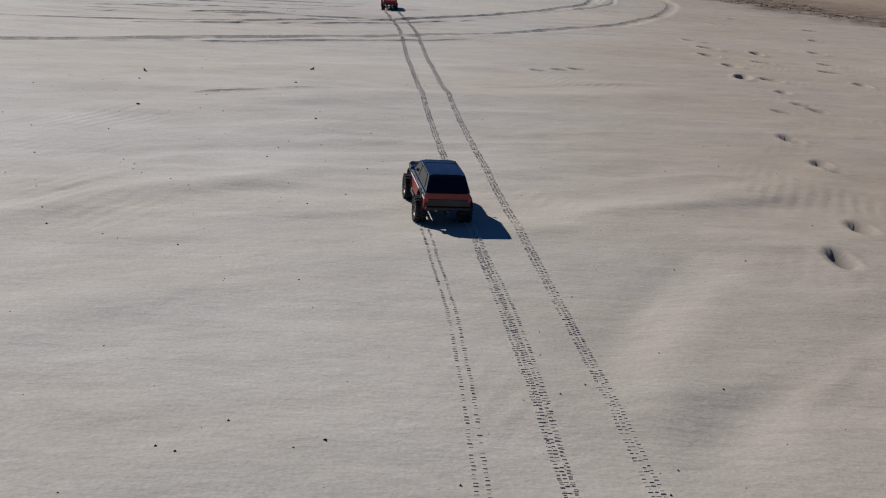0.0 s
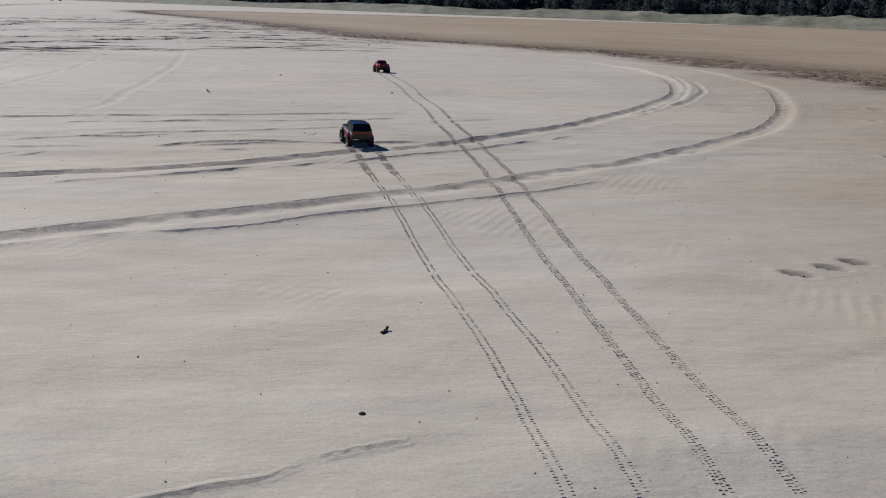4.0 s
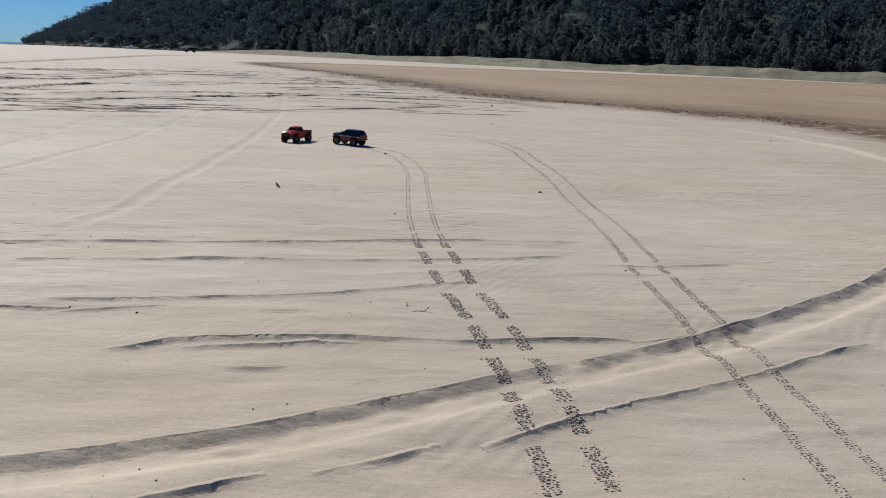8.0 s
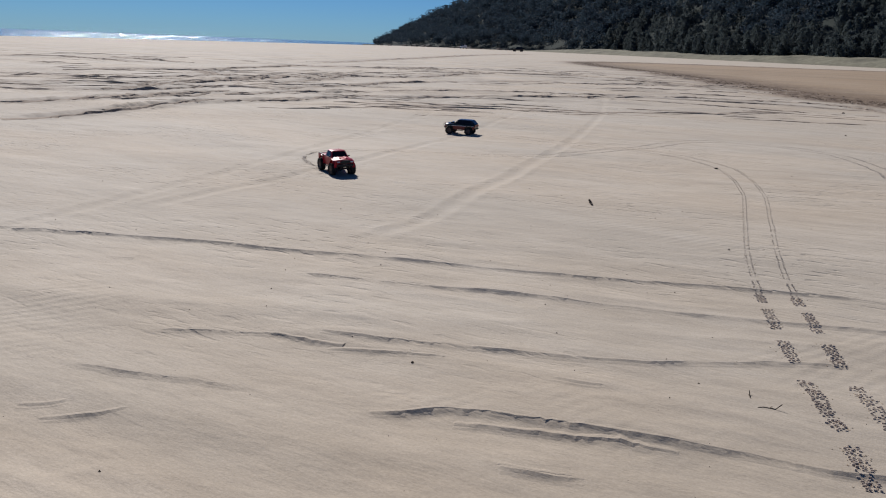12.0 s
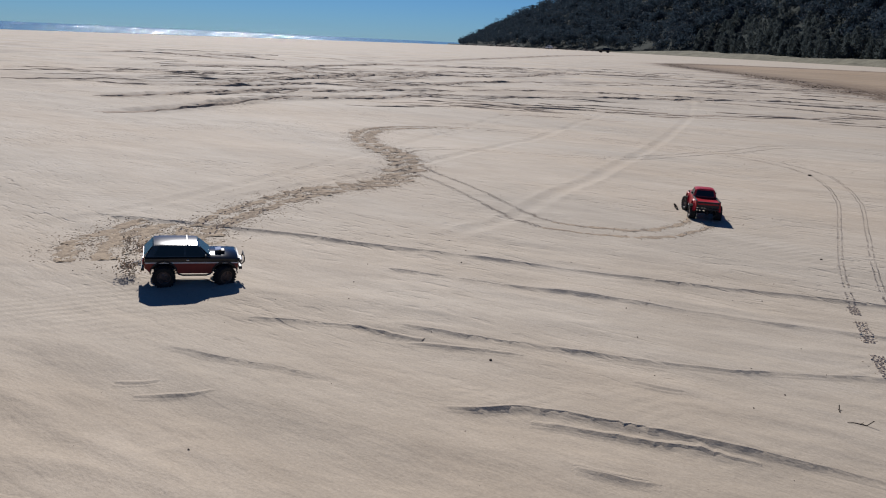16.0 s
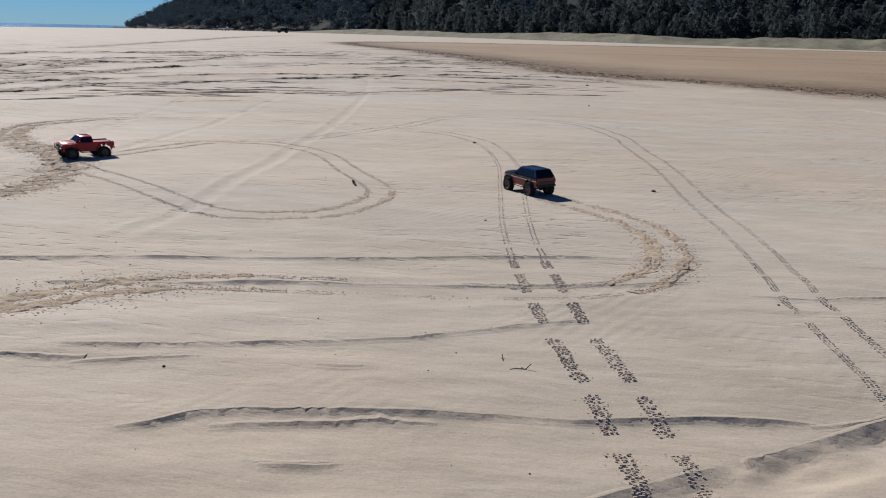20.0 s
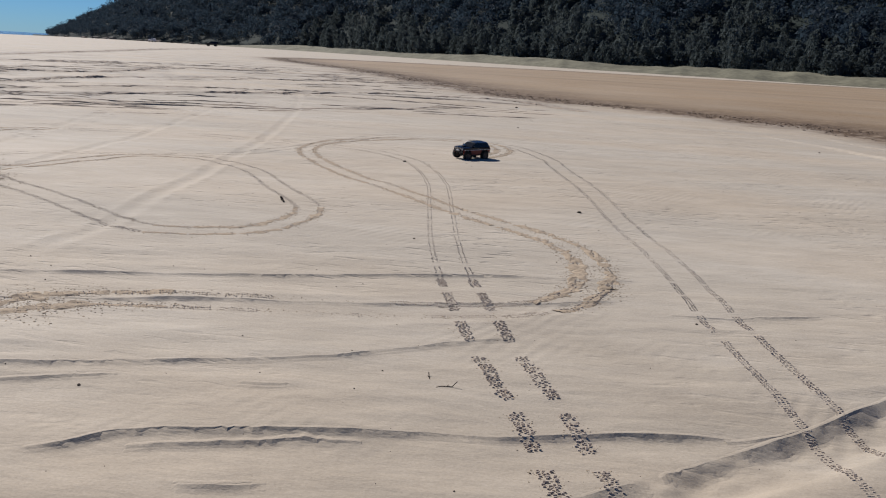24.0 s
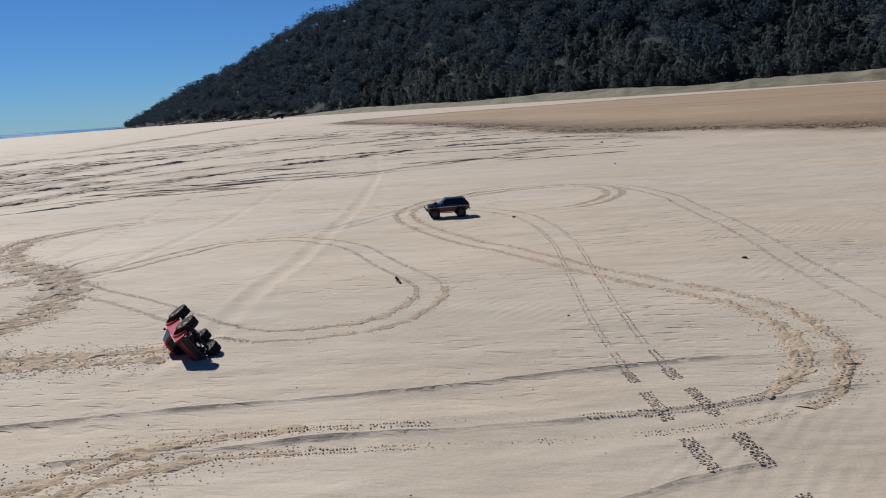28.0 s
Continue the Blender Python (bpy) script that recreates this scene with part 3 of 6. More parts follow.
for fx, fy in [(3.32, 11.93), (3.33, 11.14), (3.16, 10.44), (3.14, 9.48), (2.95, 8.51), (3.08, 7.72), (3.01, 7.04), (3.05, 6.83), (2.36, 5.61), (2.31, 4.99), (1.98, 3.71), (1.67, 3.21)]:
    footprint(fx, fy, 10 + 25 * math.sin(fx * 40), 0.29 if fy > 8 else 0.2, 0.05 if fy > 8 else 0.02)
for fx, fy in [(6.33, 15.17), (5.63, 13.33), (4.87, 11.36), (4.57, 10.23), (4.28, 9.45), (4.21, 8.56), (5.37, 16.59), (4.54, 14.95), (3.91, 10.92), (3.68, 10.05), (3.22, 8.43), (2.7, 6.69), (2.34, 4.87)]:
    footprint(fx, fy, 20 + 25 * math.sin(fx * 40), 0.25 if fy > 8 else 0.18, 0.042 if fy > 8 else 0.012)
for fx, fy in [(5.25, 16.3), (4.79, 15.06), (0.82, 8.13), (1.04, 8.25), (1.22, 8.36)]:
    footprint(fx, fy, 70, 0.16, 0.018)

# trampled sand, further off, part of its shade put into the colour
WILD = smooth(22, 30, GY * 0.75 - GX * 0.62) * (1 - smooth(60, 130, np.hypot(GX, GY))) * (1 - smooth(-9, -4, GX + (GY - 36) * 0.4))
HEIGHT += WILD * 0.03 * grid_noise(GX * 1.1 + GY * 0.5, GY * 1.3 - GX * 0.9, 47, 4)
CHURN_SHADE = np.maximum(CHURN_SHADE, 0.35 * WILD * smooth(0.0, 0.3, grid_noise(GX * 0.5 + GY * 0.25, GY * 0.6 - GX * 0.4, 43, 4)))

# the damp flat behind the bank, with a line of sea wrack along its edge
EDGE = spline([(60, 0), (14, 14), (8.2, 20.5), (6.0, 27.5), (2.0, 34.0), (-5.5, 40.5), (-18, 64), (-40, 104), (-30, 135), (40, 165), (220, 120)], 3.0)
DAMP_BROWN, WRACK = np.zeros(GX.shape), np.zeros(GX.shape)


def lay_flat():
    j0, j1 = np.searchsorted(YS, (-5, 200))
    i0, i1 = np.searchsorted(XS, (-60, 260))
    box = (slice(j0, j1), slice(i0, i1))
    x, y = GX[box], GY[box]
    e = np.full(x.shape, 1e9)
    for a, b in zip(EDGE[:-1], EDGE[1:]):
        d = b - a
        u = np.clip(((x - a[0]) * d[0] + (y - a[1]) * d[1]) / (d @ d), 0, 1)
        e = np.minimum(e, (x - a[0] - u * d[0]) ** 2 + (y - a[1] - u * d[1]) ** 2)
    # inside by counting crossings of the closed edge
    inside = np.zeros(x.shape, bool)
    for a, b in zip(EDGE, np.roll(EDGE, -1, 0)):
        if abs(b[1] - a[1]) > 1e-9:
            inside ^= ((a[1] > y) != (b[1] > y)) & (x < (b[0] - a[0]) * (y - a[1]) / (b[1] - a[1]) + a[0])
    e = np.sqrt(e) * np.where(inside, 1, -1)
    e = e + 1.3 * grid_noise(x * 0.6, y * 0.6, 91, 4)
    HEIGHT[box] = HEIGHT[box] * (1 - 0.8 * smooth(0, 3, e)) - 0.015 * smooth(-0.3, 2.0, e) + 0.06 * np.exp(-((e - 0.5) / 0.8) ** 2) * grid_noise(x * 2.5, y * 2.5, 95, 3)
    reach = smooth(8, 25, np.hypot(x, y))
    DAMP_BROWN[box] = smooth(-2.2, 2.6, e) * (0.85 + 0.15 * grid_noise(x * 0.3, y * 0.3, 97, 3))
    WRACK[box] = np.clip(np.exp(-((e - 0.9) / 1.2) ** 2) + 0.7 * np.exp(-((e - 2.6) / 3.2) ** 2), 0, 1) * reach


lay_flat()
# the bank turns browner and darker towards the flat, and in one patch
DAMP_BROWN = np.maximum(DAMP_BROWN, 0.45 * smooth(-1.0, 2.8, GX - 0.22 * np.clip(GY - 8, 0, 60)) * smooth(60, 30, GY) * (1 + 0.3 * grid_noise(GX * 0.4, GY * 0.5, 99, 3)))
DAMP_BROWN = np.maximum(DAMP_BROWN, 0.17 * np.exp(-((GX + 1.9) / 2.4) ** 2 - ((GY - 12.2) / 1.7) ** 2) * (1 + 0.6 * grid_noise(GX * 0.9, GY * 1.6, 105, 3)))
# the beach falls to the sea
FAR = smooth(150, 350, np.hypot(GX, GY))
HEIGHT = HEIGHT * (1 - FAR) - 2.2 * smooth(-40, 120, (GX + 197) * -0.92 + (GY - 154) * -0.39)


def ground_z(x, y):
    """The sand's height at arrays x, y."""
    x, y = np.asarray(x, float), np.asarray(y, float)
    i = np.clip(np.searchsorted(XS, x) - 1, 0, len(XS) - 2)
    j = np.clip(np.searchsorted(YS, y) - 1, 0, len(YS) - 2)
    u, v = (x - XS[i]) / (XS[i + 1] - XS[i]), (y - YS[j]) / (YS[j + 1] - YS[j])
    return (HEIGHT[j, i] * (1 - u) + HEIGHT[j, i + 1] * u) * (1 - v) + (HEIGHT[j + 1, i] * (1 - u) + HEIGHT[j + 1, i + 1] * u) * v


def build_ground():
    n, m = len(XS), len(YS)
    i = np.arange(n * m).reshape(m, n)
    faces = np.stack([i[:-1, :-1], i[:-1, 1:], i[1:, 1:], i[1:, :-1]], -1).reshape(-1, 4)
    me = mesh_of("ground", np.stack([GX.ravel(), GY.ravel(), HEIGHT.ravel()], -1), faces, SAND)
    soil = np.stack([DAMP_BROWN.ravel(), np.clip(CHURN_SHADE, 0, 1).ravel(), WRACK.ravel(), np.ones(n * m)], -1).astype(np.float32)
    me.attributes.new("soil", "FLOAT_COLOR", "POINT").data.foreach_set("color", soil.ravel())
    return tagged(new("ground", me), "pale windblown beach sand with wheel ruts and a damp brown flat", "beach", kind="structure")


GROUND = build_ground()


def build_steps():
    """The cut faces of the steps and ruts, which break off at a sharp edge."""
    rs = np.random.RandomState(57)
    for points, step, shift, sign, wide in STEPS:
        line = spline(points, step)
        run = np.concatenate([[0], np.cumsum(np.hypot(*np.diff(line, axis=0).T))])
        if run[-1] < 0.2:
            continue
        u = np.arange(0.02, run[-1] - 0.02, 0.022)
        x, y = np.interp(u, run, line[:, 0]), np.interp(u, run, line[:, 1])
        dx, dy = np.gradient(x), np.gradient(y)
        ln = np.hypot(dx, dy)
        nx, ny = -dy / ln, dx / ln
        mid = sign * shift(u, run[-1]) + 0.004 * rs.normal(size=len(u)) * np.clip(grid_noise(u * 3, u * 0 + 2, 58, 2) + 0.3, 0, 1)
        foot = wide * (1 + 0.25 * grid_noise(u * 8, u * 0 + 4, 59, 2))

        def at(off):
            return x + nx * (mid + off), y + ny * (mid + off)

        top = ground_z(*at(0.028))
        low = ground_z(*at(-foot - 0.02))
        tall = np.clip((top - low) / 0.004, 0, 1)
        rows = []
        for off, z in ((0.04, ground_z(*at(0.04)) - 0.004), (0.012, top + 0.001), (0.002, top + 0.0012), (-foot * 0.55, low + 0.45 * (top - low)), (-foot, low + 0.002), (-foot - 0.035, ground_z(*at(-foot - 0.035)) - 0.004)):
            px, py = at(off)
            rows.append(np.stack([px, py, z - 0.02 * (1 - tall)], -1))
        v = np.stack(rows, 1).reshape(-1, 3)
        k = np.arange(len(u) - 1)[:, None] * 6 + np.arange(5)[None, :]
        k = k.reshape(-1)
        f = np.stack([k, k + 1, k + 7, k + 6], -1)
        me = mesh_of("sand_step", v, f[:, ::-1], SAND, False)
        i = np.clip(np.searchsorted(XS, v[:, 0]), 0, len(XS) - 1)
        j = np.clip(np.searchsorted(YS, v[:, 1]), 0, len(YS) - 1)
        soil = np.stack([DAMP_BROWN[j, i], v[:, 0] * 0, WRACK[j, i], v[:, 0] * 0 + 1], -1).astype(np.float32)
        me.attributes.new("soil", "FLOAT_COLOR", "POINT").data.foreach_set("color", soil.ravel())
        ob = new("sand_step", me)
        ob.parent = GROUND


build_steps()


def ridge_strip(v, f, line, high, half, rs, step):
    """A crumbling ridge of turned sand along a line."""
    seed = rs.uniform(0, 200)
    run, first = 0.0, len(v)
    d = np.gradient(line, axis=0)
    d /= np.maximum(1e-6, np.hypot(d[:, 0], d[:, 1]))[:, None]
    u = np.arange(len(line)) * step
    h = high * np.clip(0.45 + 0.8 * grid_noise(u * 0.5 + seed, u * 0 + seed, 141, 2) + 0.6 * grid_noise(u * 2.6 + seed, u * 0 + 5, 143, 2), 0.0, 1.2) * np.sin(np.pi * np.clip((np.arange(len(line)) + 0.5) / len(line), 0, 1)) ** 0.5
    w = half * (0.8 + 0.5 * grid_noise(u * 1.3 + seed, u * 0 + 8, 145, 2))
    side = half * 0.8 * grid_noise(u * 0.9 + seed, u * 0 + 2, 147, 2)
    z = ground_z(line[:, 0], line[:, 1])
    for k in range(len(line)):
        n = (-d[k, 1], d[k, 0])
        for o, top in ((-1.0, None), (-0.45, 0.85), (0.35, 1.0), (1.0, None)):
            off = side[k] + w[k] * (o + rs.uniform(-0.25, 0.25))
            v.append((line[k, 0] + n[0] * off, line[k, 1] + n[1] * off, z[k] + (-0.02 if top is None else h[k] * (top + rs.uniform(-0.2, 0.2)))))
    for k in range(len(line) - 1):
        i = first + 4 * k
        for c in range(3):
            f.append((i + c, i + c + 1, i + 5 + c, i + 4 + c))


def build_ridges():
    rs = np.random.RandomState(37)
    v, f = [], []
    for points, width, depth in RIDGES:
        step = 0.09 if width < 0.33 else 0.2
        line = spline(points, step)
        d = np.gradient(line, axis=0)
        d /= np.maximum(1e-6, np.hypot(d[:, 0], d[:, 1]))[:, None]
        n = np.stack([-d[:, 1], d[:, 0]], -1)
        for side in (-1, 1):
            ridge_strip(v, f, line + n * side * width * 0.75, depth * 0.62, width * 0.6, rs, step)
    tries = 0
    while tries < 900:
        tries += 1
        r, a = rs.uniform(16, 62), radians(rs.uniform(2, 62))
        x, y = -2.0 - r * math.sin(a), 9.0 + r * math.cos(a)
        wild = float(smooth(22, 27, y * 0.75 - x * 0.62) * (1 - smooth(-9, -4, x + (y - 36) * 0.4)) * (1 - smooth(40, 66, r)))
        wild *= float(smooth(-0.25, 0.3, grid_noise(np.array(x * 0.12), np.array(y * 0.12), 151, 2)))
        if rs.uniform() > wild:
            continue
        turn = a + radians(rs.normal() * 16 + 6)
        ln = rs.uniform(0.5, 3.2) * (0.6 + r / 40)
        u = np.arange(-ln / 2, ln / 2, 0.12)
        bend = rs.normal() * 0.04
        line = np.stack([x + np.cos(turn) * u - np.sin(turn) * bend * u * u, y + np.sin(turn) * u + np.cos(turn) * bend * u * u], -1)
        if len(line) > 3:
            ridge_strip(v, f, line, rs.uniform(0.012, 0.038), rs.uniform(0.07, 0.15), rs, 0.12)
    tagged(new("churned_sand", mesh_of("churned_sand", v, f, TURNED, False)), "churned ridges of damp sand beside old wheel ruts", "sand", kind="stuff")


build_ridges()


def build_sea():
    a = [(-4950, -4950), (4950, -4950), (4950, 4950), (-4950, 4950)]
    me = mesh_of("sea", [(x, y, -0.75) for x, y in a], [(0, 1, 2, 3)], WATER)
    return tagged(new("sea", me), "dark blue sea glittering under the sun", "sea", kind="structure")


build_sea()


# ---- the headland ----
HUB = np.array((-4.0, 14.0))
AZ = [-75, -40, -25, -10, 0, 8, 15, 20, 25, 30, 33, 35.6]
FOOT = [150, 170, 190, 215, 235, 270, 325, 380, 440, 500, 530, 560]
RIDGE_EL = [7, 9, 11, 12, 12, 10.7, 8.6, 7.4, 5.4, 3.05, 1.75, 0.5]


def hill_height(az, s):
    """Height of the hillside at az degrees left of north, s metres behind its foot."""
    foot = np.interp(az, AZ, FOOT)
    top = np.maximum(0.5, np.tan(np.radians(np.interp(az, AZ, RIDGE_EL))) * (foot + 170) - 6)
    rise = smooth(-30, 190, s) * 1.05 - 0.035
    bumps = 1 + 0.10 * grid_noise(az * 0.35, s * 0.02, 201, 3)
    return np.maximum(0.0, top * rise * bumps)


def hill_place(az, s):
    r = np.interp(az, AZ, FOOT) + s
    return HUB[0] - np.sin(np.radians(az)) * r, HUB[1] + np.cos(np.radians(az)) * r


def build_hill():
    az = np.linspace(-75, 36.5, 150)
    s = np.concatenate([np.linspace(0, 190, 50), np.linspace(200, 600, 12)])
    ga, gs = np.meshgrid(az, s)
    ga, gs = ga.ravel(), gs.ravel()
    x, y = hill_place(ga, gs)
    z = hill_height(ga, np.minimum(gs, 190)) - 0.1 * np.maximum(0, gs - 190) - 0.6
    i = np.arange(len(az) * len(s)).reshape(len(s), len(az))
    faces = np.stack([i[:-1, :-1], i[1:, :-1], i[1:, 1:], i[:-1, 1:]], -1).reshape(-1, 4)
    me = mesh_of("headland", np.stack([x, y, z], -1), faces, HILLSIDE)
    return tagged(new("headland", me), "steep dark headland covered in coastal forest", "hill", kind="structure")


build_hill()


def build_dune():
    az = np.linspace(-75, 27, 420)
    s = np.linspace(-30, 12, 28)
    ga, gs = np.meshgrid(az, s)
    ga, gs = ga.ravel(), gs.ravel()
    x, y = hill_place(ga, gs)
    u = (gs + 30) / 42
    wob = 0.12 * grid_noise(ga * 0.8, ga * 0, 211, 3)
    prof = smooth(0.05, 0.55, u + wob)
    z = prof * (2.2 + 1.0 * grid_noise(ga * 0.45, gs * 0.06, 213, 3)) * smooth(27, 21, ga) - 0.05
    i = np.arange(len(az) * len(s)).reshape(len(s), len(az))
    faces = np.stack([i[:-1, :-1], i[1:, :-1], i[1:, 1:], i[:-1, 1:]], -1).reshape(-1, 4)
    me = mesh_of("foredune", np.stack([x, y, z], -1), faces, SCRUB)
    return tagged(new("foredune", me), "low grassy grey-green dune before the forest", "dune", kind="structure")


build_dune()


def tree_mesh(seed, height, spread, base, leaf, n, cone):
    """A crown of n small leaf clumps (triangles) in an uneven envelope, as (n * 3, 3)."""
    rs = np.random.RandomState(seed)
    if cone:
        u = rs.uniform(0, 1, n) ** 0.85
        sway = 0.75 + 0.25 * np.sin(u * 17 + seed)
        r = spread * (1.06 - u) ** 0.5 * sway * rs.uniform(0.35, 1.05, n)
        a = rs.uniform(0, 6.283, n)
        c = np.stack([np.cos(a) * r, np.sin(a) * r, height * (base + (1 - base) * u)], -1)
    else:
        lobes = np.stack([rs.uniform(-0.55, 0.55, 9) * spread, rs.uniform(-0.55, 0.55, 9) * spread, rs.uniform(0.3, 0.88, 9) * height], -1)
        size = rs.uniform(0.35, 0.65, 9) * spread
        k = rs.randint(0, 9, n)
        v = rs.normal(size=(n, 3))
        v /= np.linalg.norm(v, axis=1)[:, None]
        c = lobes[k] + v * (size[k] * rs.uniform(0.6, 1.08, n))[:, None] * (1, 1, 0.65)
        c[:, 2] = np.maximum(c[:, 2], height * base)
    t = rs.normal(size=(n, 3, 3)) * leaf
    if cone:
        t[:, :, 2] *= 1.35
    return (c[:, None, :] + t).reshape(-1, 3)


def trunk_mesh(height, seed):
    rs = np.random.RandomState(seed)
    bm = bmesh.new()
    last = None
    at = Vector((0, 0, -0.4))
    for k in range(6):
        r = 0.17 * (1 - k / 6.5)
        ring = [bm.verts.new(at + Vector((math.cos(a) * r, math.sin(a) * r, 0))) for a in (0, 1.257, 2.513, 3.77, 5.027)]
        if last:
            for i in range(5):
                bm.faces.new((last[i], last[(i + 1) % 5], ring[(i + 1) % 5], ring[i]))
        last = ring
        if k in (2, 3, 4):
            a = rs.uniform(0, 6.28)
            tip = at + Vector((math.cos(a) * 1.0, math.sin(a) * 1.0, 0.9))
            q = [bm.verts.new(at + Vector((0, 0, s))) for s in (-0.06, 0.06)] + [bm.verts.new(tip)]
            bm.faces.new(q)
        at = at + Vector((rs.uniform(-0.1, 0.1), rs.uniform(-0.1, 0.1), height / 6))
    bm.faces.new(last)
    me = bpy.data.meshes.new("trunk")
    bm.to_mesh(me)
    me.materials.append(BARK)
    return me


CONES = [tree_mesh(320 + k, h, w, 0.03, 0.23, 380, True) for k, (h, w) in enumerate([(7.4, 2.5), (6.0, 2.4), (8.4, 2.6), (5.0, 2.5)])]


def build_forest():
    broad = [tree_mesh(300 + k, h, w, 0.05, 0.34, 190, False) for k, (h, w) in enumerate([(9, 3.9), (7.5, 3.6), (10.5, 4.2), (6.5, 3.8), (8.5, 3.2)])]
    rs = np.random.RandomState(77)
    n = 7600
    az, s = rs.uniform(-36, 35.7, n), 1 + 180 * rs.uniform(0, 1, n) ** 0.85
    reach = np.interp(az, AZ, FOOT) + s
    keep = rs.uniform(0, 1, n) < reach / 520
    az, s = az[keep], s[keep]
    x, y = hill_place(az, s)
    z = hill_height(az, s) - 0.7
    small = 0.5 + 0.5 * smooth(36, 29, az)
    wide = {"forest": [], "casuarinas": []}
    for k in range(len(az)):
        front = s[k] < 26 + 16 * math.sin(az[k] * 0.5) and az[k] < 20
        group = CONES if front else broad
        shape = group[rs.randint(len(group))]
        size, a = rs.uniform(0.7, 1.3) * small[k], rs.uniform(0, 6.283)
        rot = np.array([[math.cos(a), math.sin(a), 0], [-math.sin(a), math.cos(a), 0], [0, 0, 1]])
        wide["casuarinas" if front else "forest"].append(shape @ rot * size + (x[k], y[k], z[k]))
    for _ in range(520):
        az, s = rs.uniform(-36, 20), rs.uniform(-3, 14)
        x, y = hill_place(np.array(az), np.array(s))
        k = rs.uniform(0.35, 0.7)
        wide["casuarinas"].append(CONES[rs.randint(4)] * (k * 1.7, k * 1.7, k) + (float(x), float(y), float(hill_height(np.array([az]), np.array([s]))[0]) + 0.6))
    for name, label, mat in (("forest", "dense dark forest on the steep headland, blue haze put into its leaf colour", LEAF_HAZE), ("casuarinas", "grey-green casuarina thicket at the foot of the headland", LEAF_GREY)):
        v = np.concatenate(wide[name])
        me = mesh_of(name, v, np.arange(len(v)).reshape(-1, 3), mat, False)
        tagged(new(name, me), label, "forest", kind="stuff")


build_forest()


def build_front_trees():
    """The front row of casuarinas, each a tree of its own."""
    rs = np.random.RandomState(5)
    crowns = [mesh_of("crown", c, np.arange(len(c)).reshape(-1, 3), LEAF_GREY, False) for c in CONES]
    trunks = [trunk_mesh(7.0, k) for k in range(4)]
    for k in range(110):
        az = -34 + 52 * (k + rs.uniform(-0.3, 0.3)) / 110
        s = rs.uniform(-3, 2) + 4 * math.sin(az * 0.9)
        x, y = hill_place(az, s)
        z = float(hill_height(np.array([az]), np.array([s]))[0]) + 0.9
        tree = tagged(new("casuarina_tree"), "slender grey-green casuarina tree on the low dune", "tree", "casuarinas along the dune")
        tree.matrix_basis = pose(float(x), float(y), z, 0, 0, rs.uniform(0, 360)) @ Matrix.Scale(rs.uniform(0.6, 1.1), 4)
        c = new("crown", crowns[k % 4])
        c.parent = tree
        t = new("trunk", trunks[k % 4])
        t.parent = tree


build_front_trees()


# ---- bits of mesh code for made things ----
def part(name, bm, material, parent, label="", smooth_angle=None):
    me = bpy.data.meshes.new(name)
    bmesh.ops.recalc_face_normals(bm, faces=bm.faces)
    bm.to_mesh(me)
    bm.free()
    me.materials.append(material)
    if smooth_angle:
        me.shade_smooth()
        me.set_sharp_from_angle(angle=radians(smooth_angle))
    ob = new(name, me)
    ob.parent = parent
    if label:
        ob["label"] = label
    return ob


def block(bm, size, at, turn=(0, 0, 0), bevel=0.0):
    """A box with rounded edges."""
    out = bmesh.ops.create_cube(bm, size=1, matrix=pose(*at, *turn) @ Matrix.Diagonal((*size, 1)))
    if bevel:
        edges = list({e for v in out["verts"] for e in v.link_edges})
        bmesh.ops.bevel(bm, geom=edges, offset=bevel, segments=2, affect="EDGES", profile=0.6)
    return bm


def prism(bm, outline, x0, x1, bevel=0.0):
    """An outline of (y, z) drawn out from x0 to x1."""
    a = [bm.verts.new((x0, y, z)) for y, z in outline]
    c = [bm.verts.new((x1, y, z)) for y, z in outline]
    n = len(outline)
    made = [bm.faces.new(a), bm.faces.new(c[::-1])]
    made += [bm.faces.new((a[i], c[i], c[(i + 1) % n], a[(i + 1) % n])) for i in range(n)]
    if bevel:
        edges = [e for e in made[0].edges] + [e for e in made[1].edges]
        bmesh.ops.bevel(bm, geom=edges, offset=bevel, segments=2, affect="EDGES", profile=0.6)
    return bm


def loft(bm, rings, caps=True):
    rows = [[bm.verts.new(p) for p in ring] for ring in rings]
    n = len(rings[0])
    for a, c in zip(rows[:-1], rows[1:]):
        for i in range(n):
            bm.faces.new((a[i], a[(i + 1) % n], c[(i + 1) % n], c[i]))
    if caps:
        bm.faces.new(rows[0][::-1])
        bm.faces.new(rows[-1])
    return bm


def slab(bm, corners, thick):
    """A thin plate on the given corners, grown along its normal."""
    p = [Vector(c) for c in corners]
    n = (p[1] - p[0]).cross(p[2] - p[0]).normalized() * thick
    a = [bm.verts.new(q) for q in p]
    c = [bm.verts.new(q + n) for q in p]
    m = len(p)
    bm.faces.new(a[::-1])
    bm.faces.new(c)
    for i in range(m):
        bm.faces.new((a[i], a[(i + 1) % m], c[(i + 1) % m], c[i]))
    return bm


def tube(bm, points, r, n=8):
    pts = [Vector(p) for p in points]
    rings = []
    for k, p in enumerate(pts):
        d = (pts[min(k + 1, len(pts) - 1)] - pts[max(k - 1, 0)]).normalized()
        u = d.orthogonal().normalized() if abs(d.x) > 0.9 else d.cross(Vector((1, 0, 0))).normalized()
        w = d.cross(u)
        rings.append([p + (u * math.cos(a) + w * math.sin(a)) * r for a in (2 * math.pi * i / n for i in range(n))])
    return loft(bm, rings)


